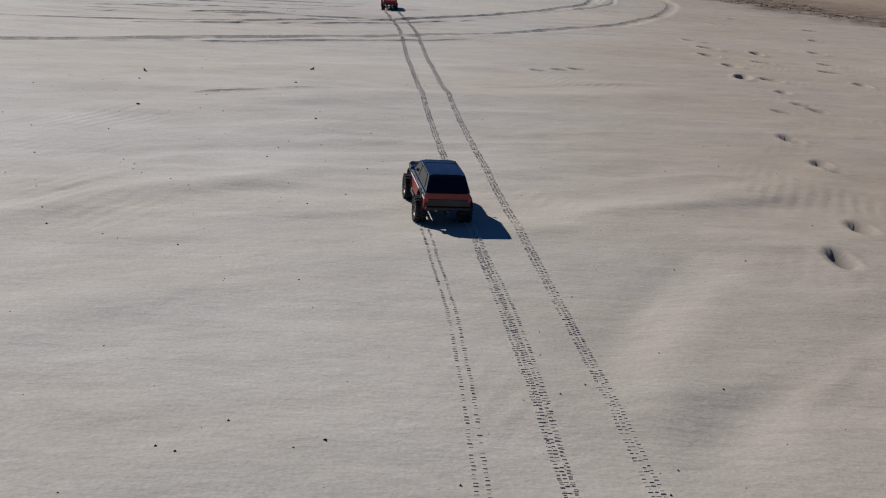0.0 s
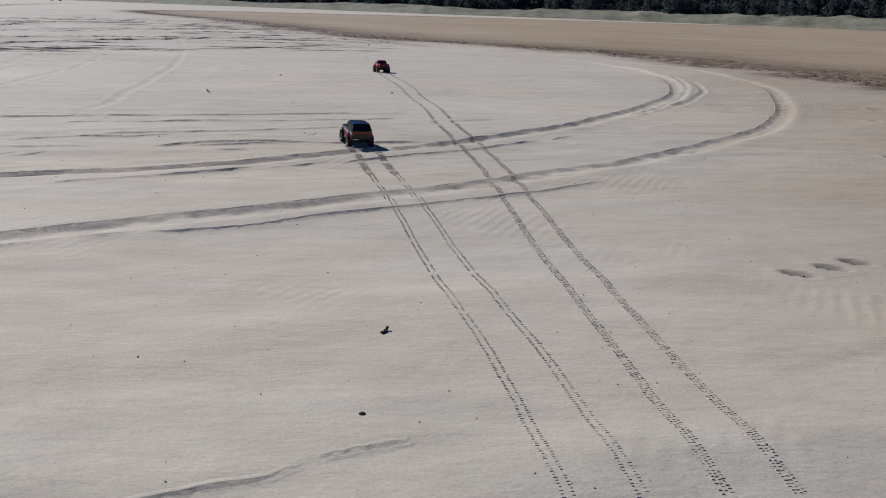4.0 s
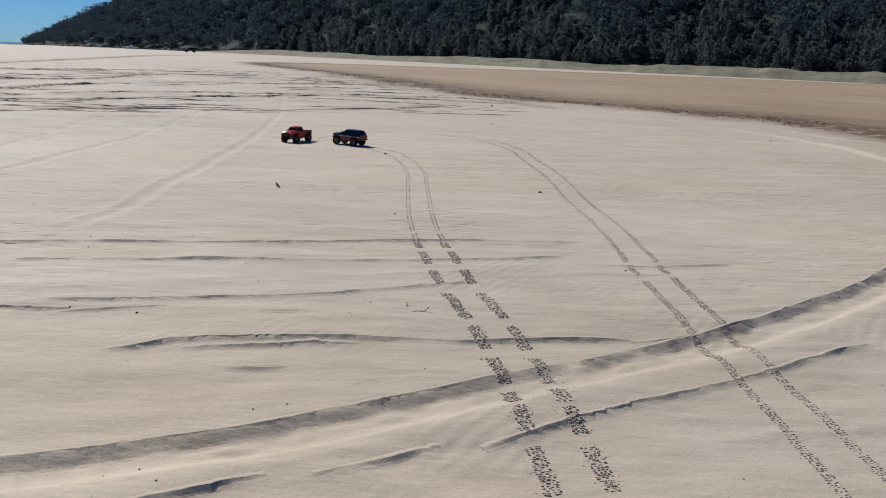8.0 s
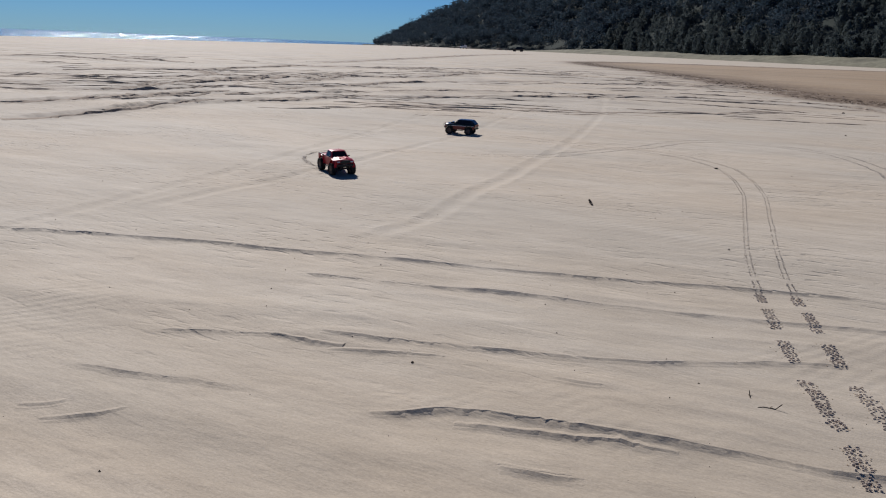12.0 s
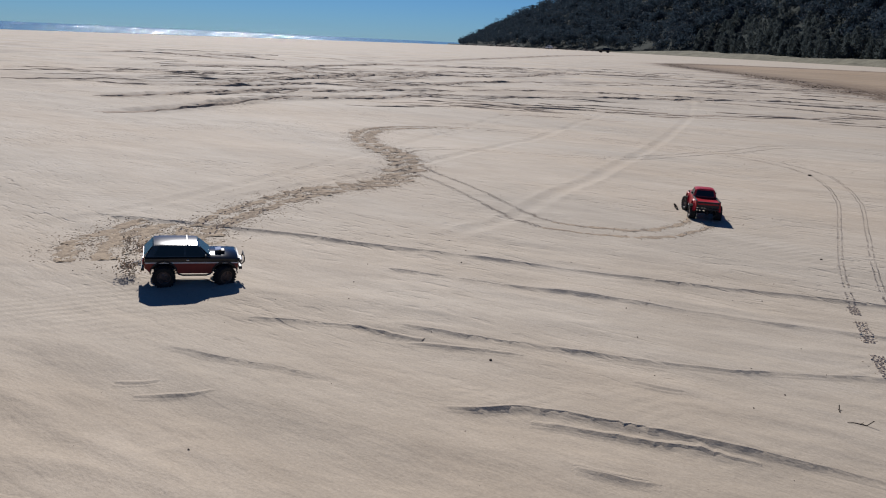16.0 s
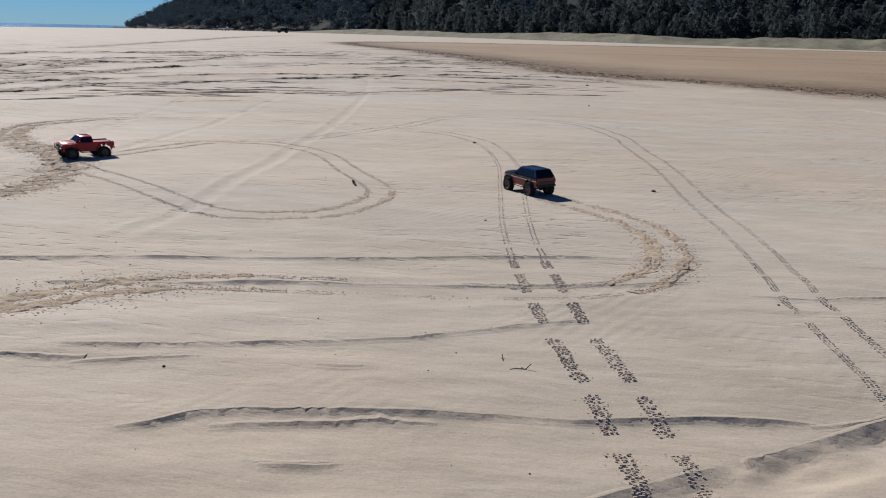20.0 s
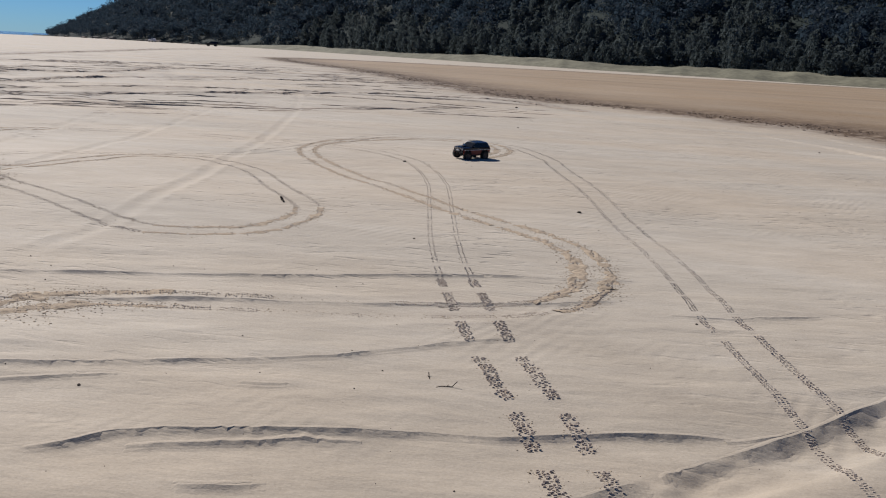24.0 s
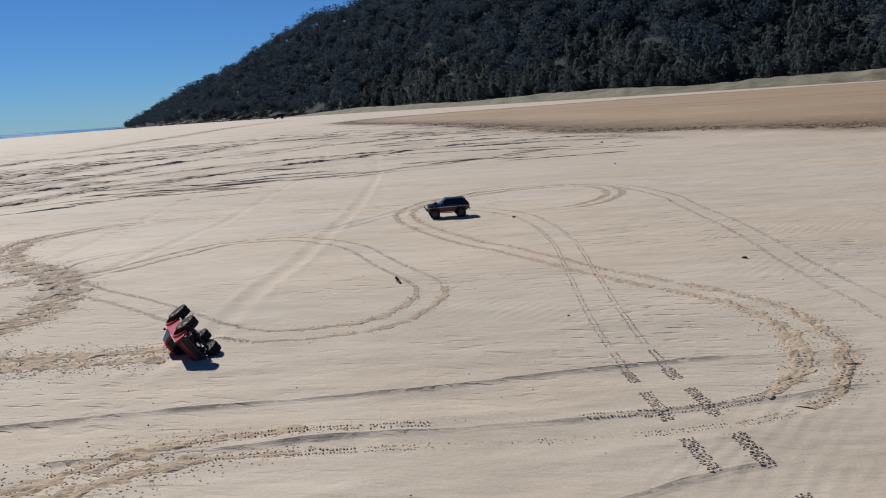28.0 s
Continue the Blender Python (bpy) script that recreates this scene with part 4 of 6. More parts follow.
def lathe(bm, profile, n=28):
    """A profile of (x, radius) turned round the x axis."""
    rings = [[(x, r * math.cos(a), r * math.sin(a)) for x, r in profile] for a in (2 * math.pi * i / n for i in range(n))]
    rows = [[bm.verts.new(p) for p in ring] for ring in rings]
    for k in range(n):
        a, c = rows[k], rows[(k + 1) % n]
        for i in range(len(profile) - 1):
            bm.faces.new((a[i], a[i + 1], c[i + 1], c[i]))
    return bm


def arch(y, z, r, n=9):
    """Points over a wheel, from its back to its front."""
    return [(y - r * math.cos(math.pi * i / (n - 1)), z + r * math.sin(math.pi * i / (n - 1))) for i in range(n)]


# ---- the two model cars: y is forward ----
def make_wheel(car, name_at, r, w):
    x, y = name_at
    bm = bmesh.new()
    lathe(bm, [(-w * 0.38, 0.0005), (-w * 0.38, r * 0.16), (-w * 0.30, r * 0.22), (-w * 0.26, r * 0.46), (-w * 0.42, r * 0.56), (-w * 0.42, r * 0.62), (w * 0.42, r * 0.62), (w * 0.42, r * 0.56), (w * 0.26, r * 0.46), (w * 0.30, r * 0.22), (w * 0.38, r * 0.16), (w * 0.38, 0.0005)], 24)
    for k in range(6):
        a = k * 60
        for s in (-1, 1):
            c, d = math.cos(radians(a)), math.sin(radians(a))
            block(bm, (w * 0.12, r * 0.10, r * 0.34), (s * w * 0.32, -d * r * 0.34, c * r * 0.34), (a, 0, 0))
    wheel = part("wheel", bm, RIM, car, "six-spoke wheel rim dusted with sand", 40)
    bm = bmesh.new()
    h = w / 2
    lathe(bm, [(-h * 0.8, r * 0.58), (-h * 0.95, r * 0.68), (-h, r * 0.80), (-h * 0.92, r * 0.91), (-h * 0.7, r * 0.945), (h * 0.7, r * 0.945), (h * 0.92, r * 0.91), (h, r * 0.80), (h * 0.95, r * 0.68), (h * 0.8, r * 0.58)], 32)
    for k in range(22):
        for s in (-1, 1):
            a = (k + (0.5 if s > 0 else 0)) * 360 / 22
            c, d = math.cos(radians(a)), math.sin(radians(a))
            block(bm, (w * 0.40, r * 0.15, r * 0.10), (s * w * 0.30, -d * r * 0.955, c * r * 0.955), (a, 0, s * 12))
            block(bm, (w * 0.07, r * 0.13, r * 0.16), (s * w * 0.475, -d * r * 0.86, c * r * 0.86), (a, 0, 0))
    part("tyre", bm, RUBBER, wheel, "knobbly black rubber tyre", 40)
    wheel.matrix_basis = pose(x, y, r)
    return wheel


def undercarriage(car, base, r, gauge):
    for s in (-1, 1):
        part("chassis_rail", block(bmesh.new(), (0.012, base + 0.14, 0.018), (s * 0.036, 0, 0.088), bevel=0.002), TRIM, car)
    for y in (-base / 2, base / 2):
        bm = bmesh.new()
        tube(bm, [(-gauge / 2 + 0.02, y, r), (-0.03, y, r), (0.03, y, r), (gauge / 2 - 0.02, y, r)], 0.009)
        bmesh.ops.create_icosphere(bm, subdivisions=2, radius=0.021, matrix=pose(0.018, y, r))
        part("axle", bm, TRIM, car)
        for s in (-1, 1):
            bm = bmesh.new()
            tube(bm, [(s * 0.058, y, r + 0.004), (s * 0.050, y - 0.012, r + 0.062)], 0.0065)
            part("shock_absorber", bm, STEEL, car)
            part("suspension_link", tube(bmesh.new(), [(s * 0.05, y, r - 0.004), (s * 0.034, y * 0.25, 0.082)], 0.004), TRIM, car)
    part("drive_shaft", tube(bmesh.new(), [(0.012, -base / 2, r), (0.0, 0, 0.078), (0.012, base / 2, r)], 0.005), STEEL, car)
    part("gearbox", block(bmesh.new(), (0.06, 0.09, 0.035), (0, 0.0, 0.09), bevel=0.004), TRIM, car)


def make_suv():
    """A scale model of an old two-door off-roader: black over dull red, hard top."""
    r, w, base, gauge = 0.059, 0.048, 0.312, 0.202
    car = tagged(new("model_suv"), "black and dull red remote-controlled model off-roader on the sand", "model car")
    wheels = [make_wheel(car, (sx * gauge / 2, sy * base / 2), r, w) for sy in (1, -1) for sx in (-1, 1)]
    undercarriage(car, base, r, gauge)
    hb = base / 2
    # side panels with wheel arches
    low = [(-0.252, 0.108)] + [(-0.226, 0.084)] + arch(-hb, 0.078, 0.066) + [(-0.08, 0.076), (0.08, 0.076)] + arch(hb, 0.078, 0.064) + [(0.224, 0.094), (0.228, 0.139), (-0.254, 0.139)]
    for s in (-1, 1):
        part("side_panel", prism(bmesh.new(), low, s * 0.086, s * 0.100, 0.002), BRICK_RED, car, "dull red painted side panel with cut wheel arches")
        part("stripe", slab(bmesh.new(), [(s * 0.1005, -0.25, 0.134), (s * 0.1005, 0.224, 0.134), (s * 0.1005, 0.224, 0.1395), (s * 0.1005, -0.25, 0.1395)][::s], 0.001), WHITE, car, "thin white side stripe")
        part("fender_flare", loft(bmesh.new(), [[(s * xx, yy, zz) for xx, yy, zz in ((0.099, y, z), (0.106, y, z - 0.002), (0.106, hb + (y - hb) * 1.07, 0.078 + (z - 0.078) * 1.07), (0.099, hb + (y - hb) * 1.09, 0.078 + (z - 0.078) * 1.09))] for y, z in arch(hb, 0.078, 0.064)]), TRIM, car)
        part("fender_flare", loft(bmesh.new(), [[(s * xx, yy, zz) for xx, yy, zz in ((0.099, y, z), (0.106, y, z - 0.002), (0.106, -hb + (y + hb) * 1.07, 0.078 + (z - 0.078) * 1.07), (0.099, -hb + (y + hb) * 1.09, 0.078 + (z - 0.078) * 1.09))] for y, z in arch(-hb, 0.078, 0.066)]), TRIM, car)
    # tub, hood and upper body
    part("body", prism(bmesh.new(), [(-0.248, 0.112), (-0.06, 0.100), (0.06, 0.100), (0.220, 0.112), (0.222, 0.140), (-0.250, 0.140)], -0.086, 0.086), BLACK, car, "black inner body tub")
    bm = bmesh.new()
    loft(bm, [[(-0.099, y, 0.1395), (-0.097, y, z - 0.008), (-0.080, y, z), (0.080, y, z), (0.097, y, z - 0.008), (0.099, y, 0.1395)] for y, z in ((0.226, 0.158), (0.215, 0.165), (0.14, 0.1675), (0.07, 0.1675), (-0.05, 0.168), (-0.252, 0.166))])
    part("hood", bm, BLACK, car, "glossy black hood and shoulders", 35)
    bm = bmesh.new()
    loft(bm, [[(-0.095, y0, 0.167), (-0.078, y1, zt), (-0.055, y1, zt + 0.004), (0.055, y1, zt + 0.004), (0.078, y1, zt), (0.095, y0, 0.167)] for y0, y1, zt in ((-0.251, -0.205, 0.226), (-0.18, -0.17, 0.229), (-0.05, -0.05, 0.229), (0.03, 0.014, 0.228), (0.078, 0.022, 0.222))])
    part("hard_top", bm, ROOF, car, "dusty black hard top reflecting the sky", 30)
    part("roof_seam", slab(bmesh.new(), [(-0.074, -0.040, 0.2335), (0.074, -0.040, 0.2335), (0.074, -0.033, 0.2335), (-0.074, -0.033, 0.2335)], 0.001), TRIM, car, "dark seam across the roof")
    for s in (-1, 1):
        part("rear_side_window", slab(bmesh.new(), [(s * 0.0945, -0.205, 0.172), (s * 0.0945, -0.055, 0.172), (s * 0.0805, -0.055, 0.222), (s * 0.0805, -0.180, 0.222)][::s], 0.0012), GLASS, car, "dark tinted side window")
        part("door_window", slab(bmesh.new(), [(s * 0.0945, -0.045, 0.172), (s * 0.0945, 0.062, 0.172), (s * 0.0812, 0.018, 0.220), (s * 0.0805, -0.045, 0.222)][::s], 0.0012), GLASS, car, "dark tinted door window")
        part("door_handle", block(bmesh.new(), (0.003, 0.016, 0.004), (s * 0.101, -0.035, 0.152), bevel=0.001), CHROME, car)
        mirror = part("mirror", block(bmesh.new(), (0.016, 0.007, 0.014), (s * 0.108, 0.055, 0.178), bevel=0.003), TRIM, car)
        part("mirror_arm", tube(bmesh.new(), [(s * 0.096, 0.055, 0.170), (s * 0.104, 0.055, 0.175)], 0.0018, 6), TRIM, mirror)
        part("headlight", lathe(bmesh.new(), [(0.0, 0.0005), (0.0, 0.012), (0.006, 0.0125), (0.008, 0.0005)], 16), LAMP_WHITE, car, "round headlight").matrix_basis = pose(s * 0.066, 0.2335, 0.143, 0, 0, -90)
        part("tail_light", block(bmesh.new(), (0.012, 0.004, 0.026), (s * 0.0905, -0.2605, 0.139), bevel=0.001), LAMP_RED, car, "upright red tail light")
        part("running_board", tube(bmesh.new(), [(s * 0.098, -0.085, 0.074), (s * 0.104, -0.06, 0.068), (s * 0.104, 0.06, 0.068), (s * 0.098, 0.085, 0.074)], 0.005), TRIM, car)
    part("windscreen", slab(bmesh.new(), [(-0.086, 0.0825, 0.1695), (-0.070, 0.0275, 0.221), (0.070, 0.0275, 0.221), (0.086, 0.0825, 0.1695)][::-1], 0.0015), GLASS, car, "raked dark windscreen")
    part("rear_window", slab(bmesh.new(), [(-0.082, -0.2530, 0.170), (0.082, -0.2530, 0.170), (0.070, -0.2105, 0.222), (-0.070, -0.2105, 0.222)], 0.0015), GLASS, car, "dark tinted rear window")
    part("tailgate", block(bmesh.new(), (0.186, 0.006, 0.032), (0, -0.2565, 0.1205), bevel=0.0015), BLACK, car, "black lower tailgate")
    part("rear_panel", block(bmesh.new(), (0.186, 0.006, 0.026), (0, -0.2570, 0.1505), bevel=0.0015), BRICK_RED, car, "dull red band below the rear window")
    part("rear_bumper", block(bmesh.new(), (0.19, 0.016, 0.014), (0, -0.262, 0.098), bevel=0.003), TRIM, car)
    part("tow_hook", tube(bmesh.new(), [(0.0, -0.26, 0.088), (0.0, -0.275, 0.084), (0.0, -0.282, 0.092)], 0.003, 6), STEEL, car)
    grille = part("grille", block(bmesh.new(), (0.176, 0.006, 0.032), (0, 0.2285, 0.143), bevel=0.0015), TRIM, car, "black grille with bright bars")
    for k in range(3):
        part("grille_bar", block(bmesh.new(), (0.105, 0.003, 0.003), (0, 0.2325, 0.134 + 0.009 * k)), CHROME, grille)
    part("front_bumper", block(bmesh.new(), (0.185, 0.018, 0.018), (0, 0.240, 0.104), bevel=0.004), TRIM, car)
    part("bull_bar", tube(bmesh.new(), [(-0.055, 0.246, 0.110), (-0.055, 0.262, 0.126), (-0.048, 0.264, 0.148), (-0.036, 0.262, 0.154), (0.036, 0.262, 0.154), (0.048, 0.264, 0.148), (0.055, 0.262, 0.126), (0.055, 0.246, 0.110)], 0.0038), TRIM, car, "black tube bull bar")
    part("winch", tube(bmesh.new(), [(-0.028, 0.248, 0.122), (0.028, 0.248, 0.122)], 0.009, 10), STEEL, car)
    scoop = part("hood_scoop", block(bmesh.new(), (0.042, 0.05, 0.016), (0.012, 0.135, 0.1745), bevel=0.004), TRIM, car, "engine breather standing out of the hood")
    part("scoop_lid", block(bmesh.new(), (0.048, 0.034, 0.006), (0.012, 0.125, 0.186), (8, 0, 0), 0.002), CHROME, scoop, "bright metal lid")
    part("antenna", tube(bmesh.new(), [(0.085, 0.075, 0.165), (0.087, 0.072, 0.21)], 0.0012, 5), STEEL, car)
    return car, wheels, r, gauge, base


def make_pickup():
    """A scale model pickup, all red, with an open bed."""
    r, w, base, gauge = 0.062, 0.052, 0.324, 0.206
    car = tagged(new("model_pickup"), "bright red remote-controlled model pickup with open bed and knobbly tyres", "model car")
    wheels = [make_wheel(car, (sx * gauge / 2, sy * base / 2), r, w) for sy in (1, -1) for sx in (-1, 1)]
    undercarriage(car, base, r, gauge)
    hb = base / 2
    low = [(-0.266, 0.120), (-0.250, 0.098)] + arch(-hb, 0.086, 0.072) + [(-0.075, 0.080), (0.075, 0.080)] + arch(hb, 0.086, 0.072) + [(0.246, 0.104), (0.250, 0.140), (0.236, 0.158), (0.11, 0.168), (-0.266, 0.168)]
    for s in (-1, 1):
        part("side_panel", prism(bmesh.new(), low, s * 0.088, s * 0.099, 0.003), RED, car, "red side panel with wide wheel arches")
        for y in (-hb, hb):
            part("fender_flare", loft(bmesh.new(), [[(s * xx, yy, zz) for xx, yy, zz in ((0.098, q, z), (0.110, q, z - 0.003), (0.110, y + (q - y) * 1.06, 0.086 + (z - 0.086) * 1.06), (0.098, y + (q - y) * 1.13, 0.086 + (z - 0.086) * 1.13))] for q, z in arch(y, 0.086, 0.072)]), RED, car, "flared red wheel arch")
    part("body", prism(bmesh.new(), [(-0.10, 0.100), (0.05, 0.094), (0.10, 0.100), (0.235, 0.122), (0.240, 0.150), (-0.06, 0.160), (-0.10, 0.160)], -0.088, 0.088), RED, car)
    part("bed_floor", block(bmesh.new(), (0.176, 0.21, 0.006), (0, -0.16, 0.160)), RED, car, "shallow red load bed")
    part("tailgate", block(bmesh.new(), (0.176, 0.010, 0.050), (0, -0.263, 0.143), bevel=0.002), TRIM, car, "dark tailgate with a red band")
    part("tailgate_band", block(bmesh.new(), (0.16, 0.004, 0.012), (0, -0.269, 0.148), bevel=0.001), RED, car, "red band across the tailgate")
    for s in (-1, 1):
        part("bed_rail", block(bmesh.new(), (0.014, 0.205, 0.006), (s * 0.0925, -0.162, 0.171), bevel=0.002), TRIM, car, "black rail along the bed")
    bm = bmesh.new()
    loft(bm, [[(-0.097, y, 0.150), (-0.094, y, z - 0.010), (-0.074, y, z), (0, y, z + 0.003), (0.074, y, z), (0.094, y, z - 0.010), (0.097, y, 0.150)] for y, z in ((0.252, 0.156), (0.240, 0.167), (0.18, 0.174), (0.10, 0.178))])
    part("hood", bm, RED, car, "red hood with raised centre", 35)
    for s in (-1, 1):
        part("hood_bulge", block(bmesh.new(), (0.022, 0.09, 0.006), (s * 0.035, 0.165, 0.178), (-3, 0, 0), 0.0025), RED, car)
    bm = bmesh.new()
    loft(bm, [[(-0.096, y0, 0.165), (-0.074, y1, zt), (-0.05, y1, zt + 0.005), (0.05, y1, zt + 0.005), (0.074, y1, zt), (0.096, y0, 0.165)] for y0, y1, zt in ((-0.060, -0.048, 0.228), (0.00, 0.00, 0.231), (0.05, 0.045, 0.231), (0.115, 0.060, 0.226))])
    part("cab", bm, RED, car, "red cab with ribbed roof", 30)
    for k in range(-2, 3):
        part("roof_rib", block(bmesh.new(), (0.006, 0.085, 0.004), (k * 0.021, 0.0, 0.2365), bevel=0.0012), RED, car)
    for s in (-1, 1):
        part("side_window", slab(bmesh.new(), [(s * 0.0945, -0.045, 0.172), (s * 0.0945, 0.092, 0.172), (s * 0.0775, 0.050, 0.222), (s * 0.0775, -0.040, 0.222)][::s], 0.0016), GLASS, car, "dark side window")
        mirror = part("mirror", block(bmesh.new(), (0.016, 0.008, 0.014), (s * 0.108, 0.082, 0.182), bevel=0.003), TRIM, car)
        part("mirror_arm", tube(bmesh.new(), [(s * 0.095, 0.082, 0.174), (s * 0.104, 0.082, 0.179)], 0.0018, 6), TRIM, mirror)
        part("headlight", block(bmesh.new(), (0.030, 0.006, 0.014), (s * 0.070, 0.252, 0.146), bevel=0.002), LAMP_WHITE, car, "oblong headlight")
        part("tail_light", block(bmesh.new(), (0.010, 0.004, 0.030), (s * 0.093, -0.268, 0.143), bevel=0.001), LAMP_RED, car)
        part("rock_slider", tube(bmesh.new(), [(s * 0.092, -0.085, 0.082), (s * 0.104, -0.065, 0.074), (s * 0.104, 0.065, 0.074), (s * 0.092, 0.085, 0.082)], 0.005), TRIM, car)
    part("windscreen", slab(bmesh.new(), [(-0.086, 0.119, 0.168), (-0.066, 0.0655, 0.225), (0.066, 0.0655, 0.225), (0.086, 0.119, 0.168)][::-1], 0.0016), GLASS, car, "dark windscreen")
    part("rear_window", slab(bmesh.new(), [(-0.075, -0.0605, 0.176), (0.075, -0.0605, 0.176), (0.064, -0.0505, 0.222), (-0.064, -0.0505, 0.222)], 0.0016), GLASS, car, "dark rear window")
    part("grille", block(bmesh.new(), (0.10, 0.008, 0.026), (0, 0.250, 0.141), bevel=0.002), TRIM, car, "black grille")
    part("front_bumper", block(bmesh.new(), (0.18, 0.018, 0.018), (0, 0.256, 0.112), bevel=0.004), TRIM, car)
    part("bull_bar", tube(bmesh.new(), [(-0.05, 0.262, 0.118), (-0.05, 0.276, 0.13), (-0.044, 0.278, 0.156), (-0.034, 0.277, 0.162), (0.034, 0.277, 0.162), (0.044, 0.278, 0.156), (0.05, 0.276, 0.13), (0.05, 0.262, 0.118)], 0.0038), TRIM, car, "black tube bull bar")
    part("rear_bumper", block(bmesh.new(), (0.18, 0.016, 0.014), (0, -0.272, 0.108), bevel=0.003), TRIM, car)
    return car, wheels, r, gauge, base


SUV = make_suv()
PICKUP = make_pickup()

# seconds, x, y of the middle of the wheels
SUV_ROUTE = [(0, -0.05, 3.53), (0.5, -0.24, 4.43), (1, -0.41, 5.2), (1.5, -0.555, 6.02), (2, -0.71, 6.87), (2.5, -0.93, 7.8), (3, -1.235, 9.17), (3.5, -1.59, 10.59), (4, -1.93, 11.85), (4.4, -2.35, 12.99), (5, -2.84, 14.6), (5.5, -3.165, 16.09), (6, -3.49, 17.6), (6.5, -3.93, 18.9), (7, -4.38, 19.6), (7.5, -4.68, 19.92), (8, -4.98, 20.1), (8.5, -5.45, 20.22), (9, -6.1, 20.32), (9.5, -6.8, 20.38), (10, -7.42, 20.48), (10.4, -7.52, 20.5), (11, -7.53, 20.5)]
SUV_ROUTE += [(11.5, -7.72, 20.44), (12, -8.4, 20.28), (12.5, -9.35, 20.05), (13, -10.15, 19.4), (13.4, -10.15, 18.2), (13.8, -9.3, 17.1), (14.2, -7.9, 16.2), (14.5, -7.12, 15.1), (15, -7.14, 13.94), (15.5, -6.60, 12.37), (16, -5.68, 11.69), (16.5, -5.12, 12.18), (17, -4.51, 12.84), (17.5, -3.60, 13.10), (18, -2.82, 13.28), (18.5, -2.13, 13.58), (19, -1.83, 14.24), (19.5, -2.04, 15.16), (20, -3.03, 16.14), (20.5, -4.55, 17.85)]
SUV_ROUTE += [(21, -5.6, 19.45), (21.5, -5.72, 20.8), (22, -5.12, 21.75), (22.5, -4.38, 22.2), (23, -3.65, 22.2), (23.4, -3.2, 21.4), (23.8, -3.3, 20.3), (24.2, -3.7, 19.72), (24.6, -4.08, 19.66), (25.0, -4.13, 19.68), (27.1, -4.15, 19.7), (27.5, -4.35, 19.66), (28, -5.05, 19.4)]
PICKUP_ROUTE = [(0, -1.15, 13.81), (0.5, -1.25, 14.6), (1, -1.4, 15.4), (1.5, -1.58, 16.25), (2, -1.76, 17.3), (2.5, -1.93, 18.15), (3, -2.08, 18.8), (3.5, -2.25, 19.5), (4, -2.5, 20.6), (4.5, -2.9, 21.6), (5, -3.5, 22.3), (5.5, -4.28, 22.6), (6, -5.0, 22.4), (6.5, -5.4, 21.8), (7, -5.53, 21.25), (7.5, -5.6, 20.75), (8, -5.82, 20.15), (8.5, -6.06, 19.2), (9, -6.45, 18.4), (9.5, -7.0, 17.97), (10, -7.63, 17.68), (10.5, -8.15, 17.35), (11, -8.33, 16.85)]
PICKUP_ROUTE += [(11.5, -8.07, 16.3), (12, -7.3, 15.74), (12.5, -6.5, 15.3), (13.1, -5.65, 14.78), (13.8, -5.1, 14.5), (14.5, -4.62, 14.55), (15, -4.27, 14.8), (15.5, -4.18, 15.35), (16, -4.3, 15.8), (16.5, -4.62, 16.25), (17, -4.96, 16.7), (17.5, -5.46, 17.4), (18, -6.2, 17.9), (18.5, -6.92, 17.87), (19, -7.28, 17.3), (19.5, -7.5, 16.6), (20, -7.66, 16.27), (20.5, -7.7, 16.22), (22, -7.72, 16.2), (22.5, -7.78, 16.18), (24.4, -8.05, 16.05), (24.8, -8.6, 15.6), (25.1, -8.6, 14.6), (25.35, -7.85, 14.0), (25.6, -6.8, 13.86), (25.8, -6.25, 13.92)]
# the pickup's tumble: seconds, centre x, y, z, roll to the right, heading
TUMBLE = [(26.0, -5.84, 14.02, 0.13, 72, -55), (26.1, -5.643, 14.074, 0.139, 120, -36), (26.2, -5.505, 14.127, 0.108, 165, -14), (26.3, -5.447, 14.181, 0.096, 200, 4), (26.4, -5.42, 14.235, 0.085, 234, 20), (26.6, -5.36, 14.255, 0.075, 268, 32), (26.8, -5.37, 14.235, 0.07, 258, 38), (27.0, -5.37, 14.215, 0.075, 245, 40), (27.3, -5.36, 14.215, 0.075, 239, 40), (28.0, -5.36, 14.205, 0.075, 238, 40)]


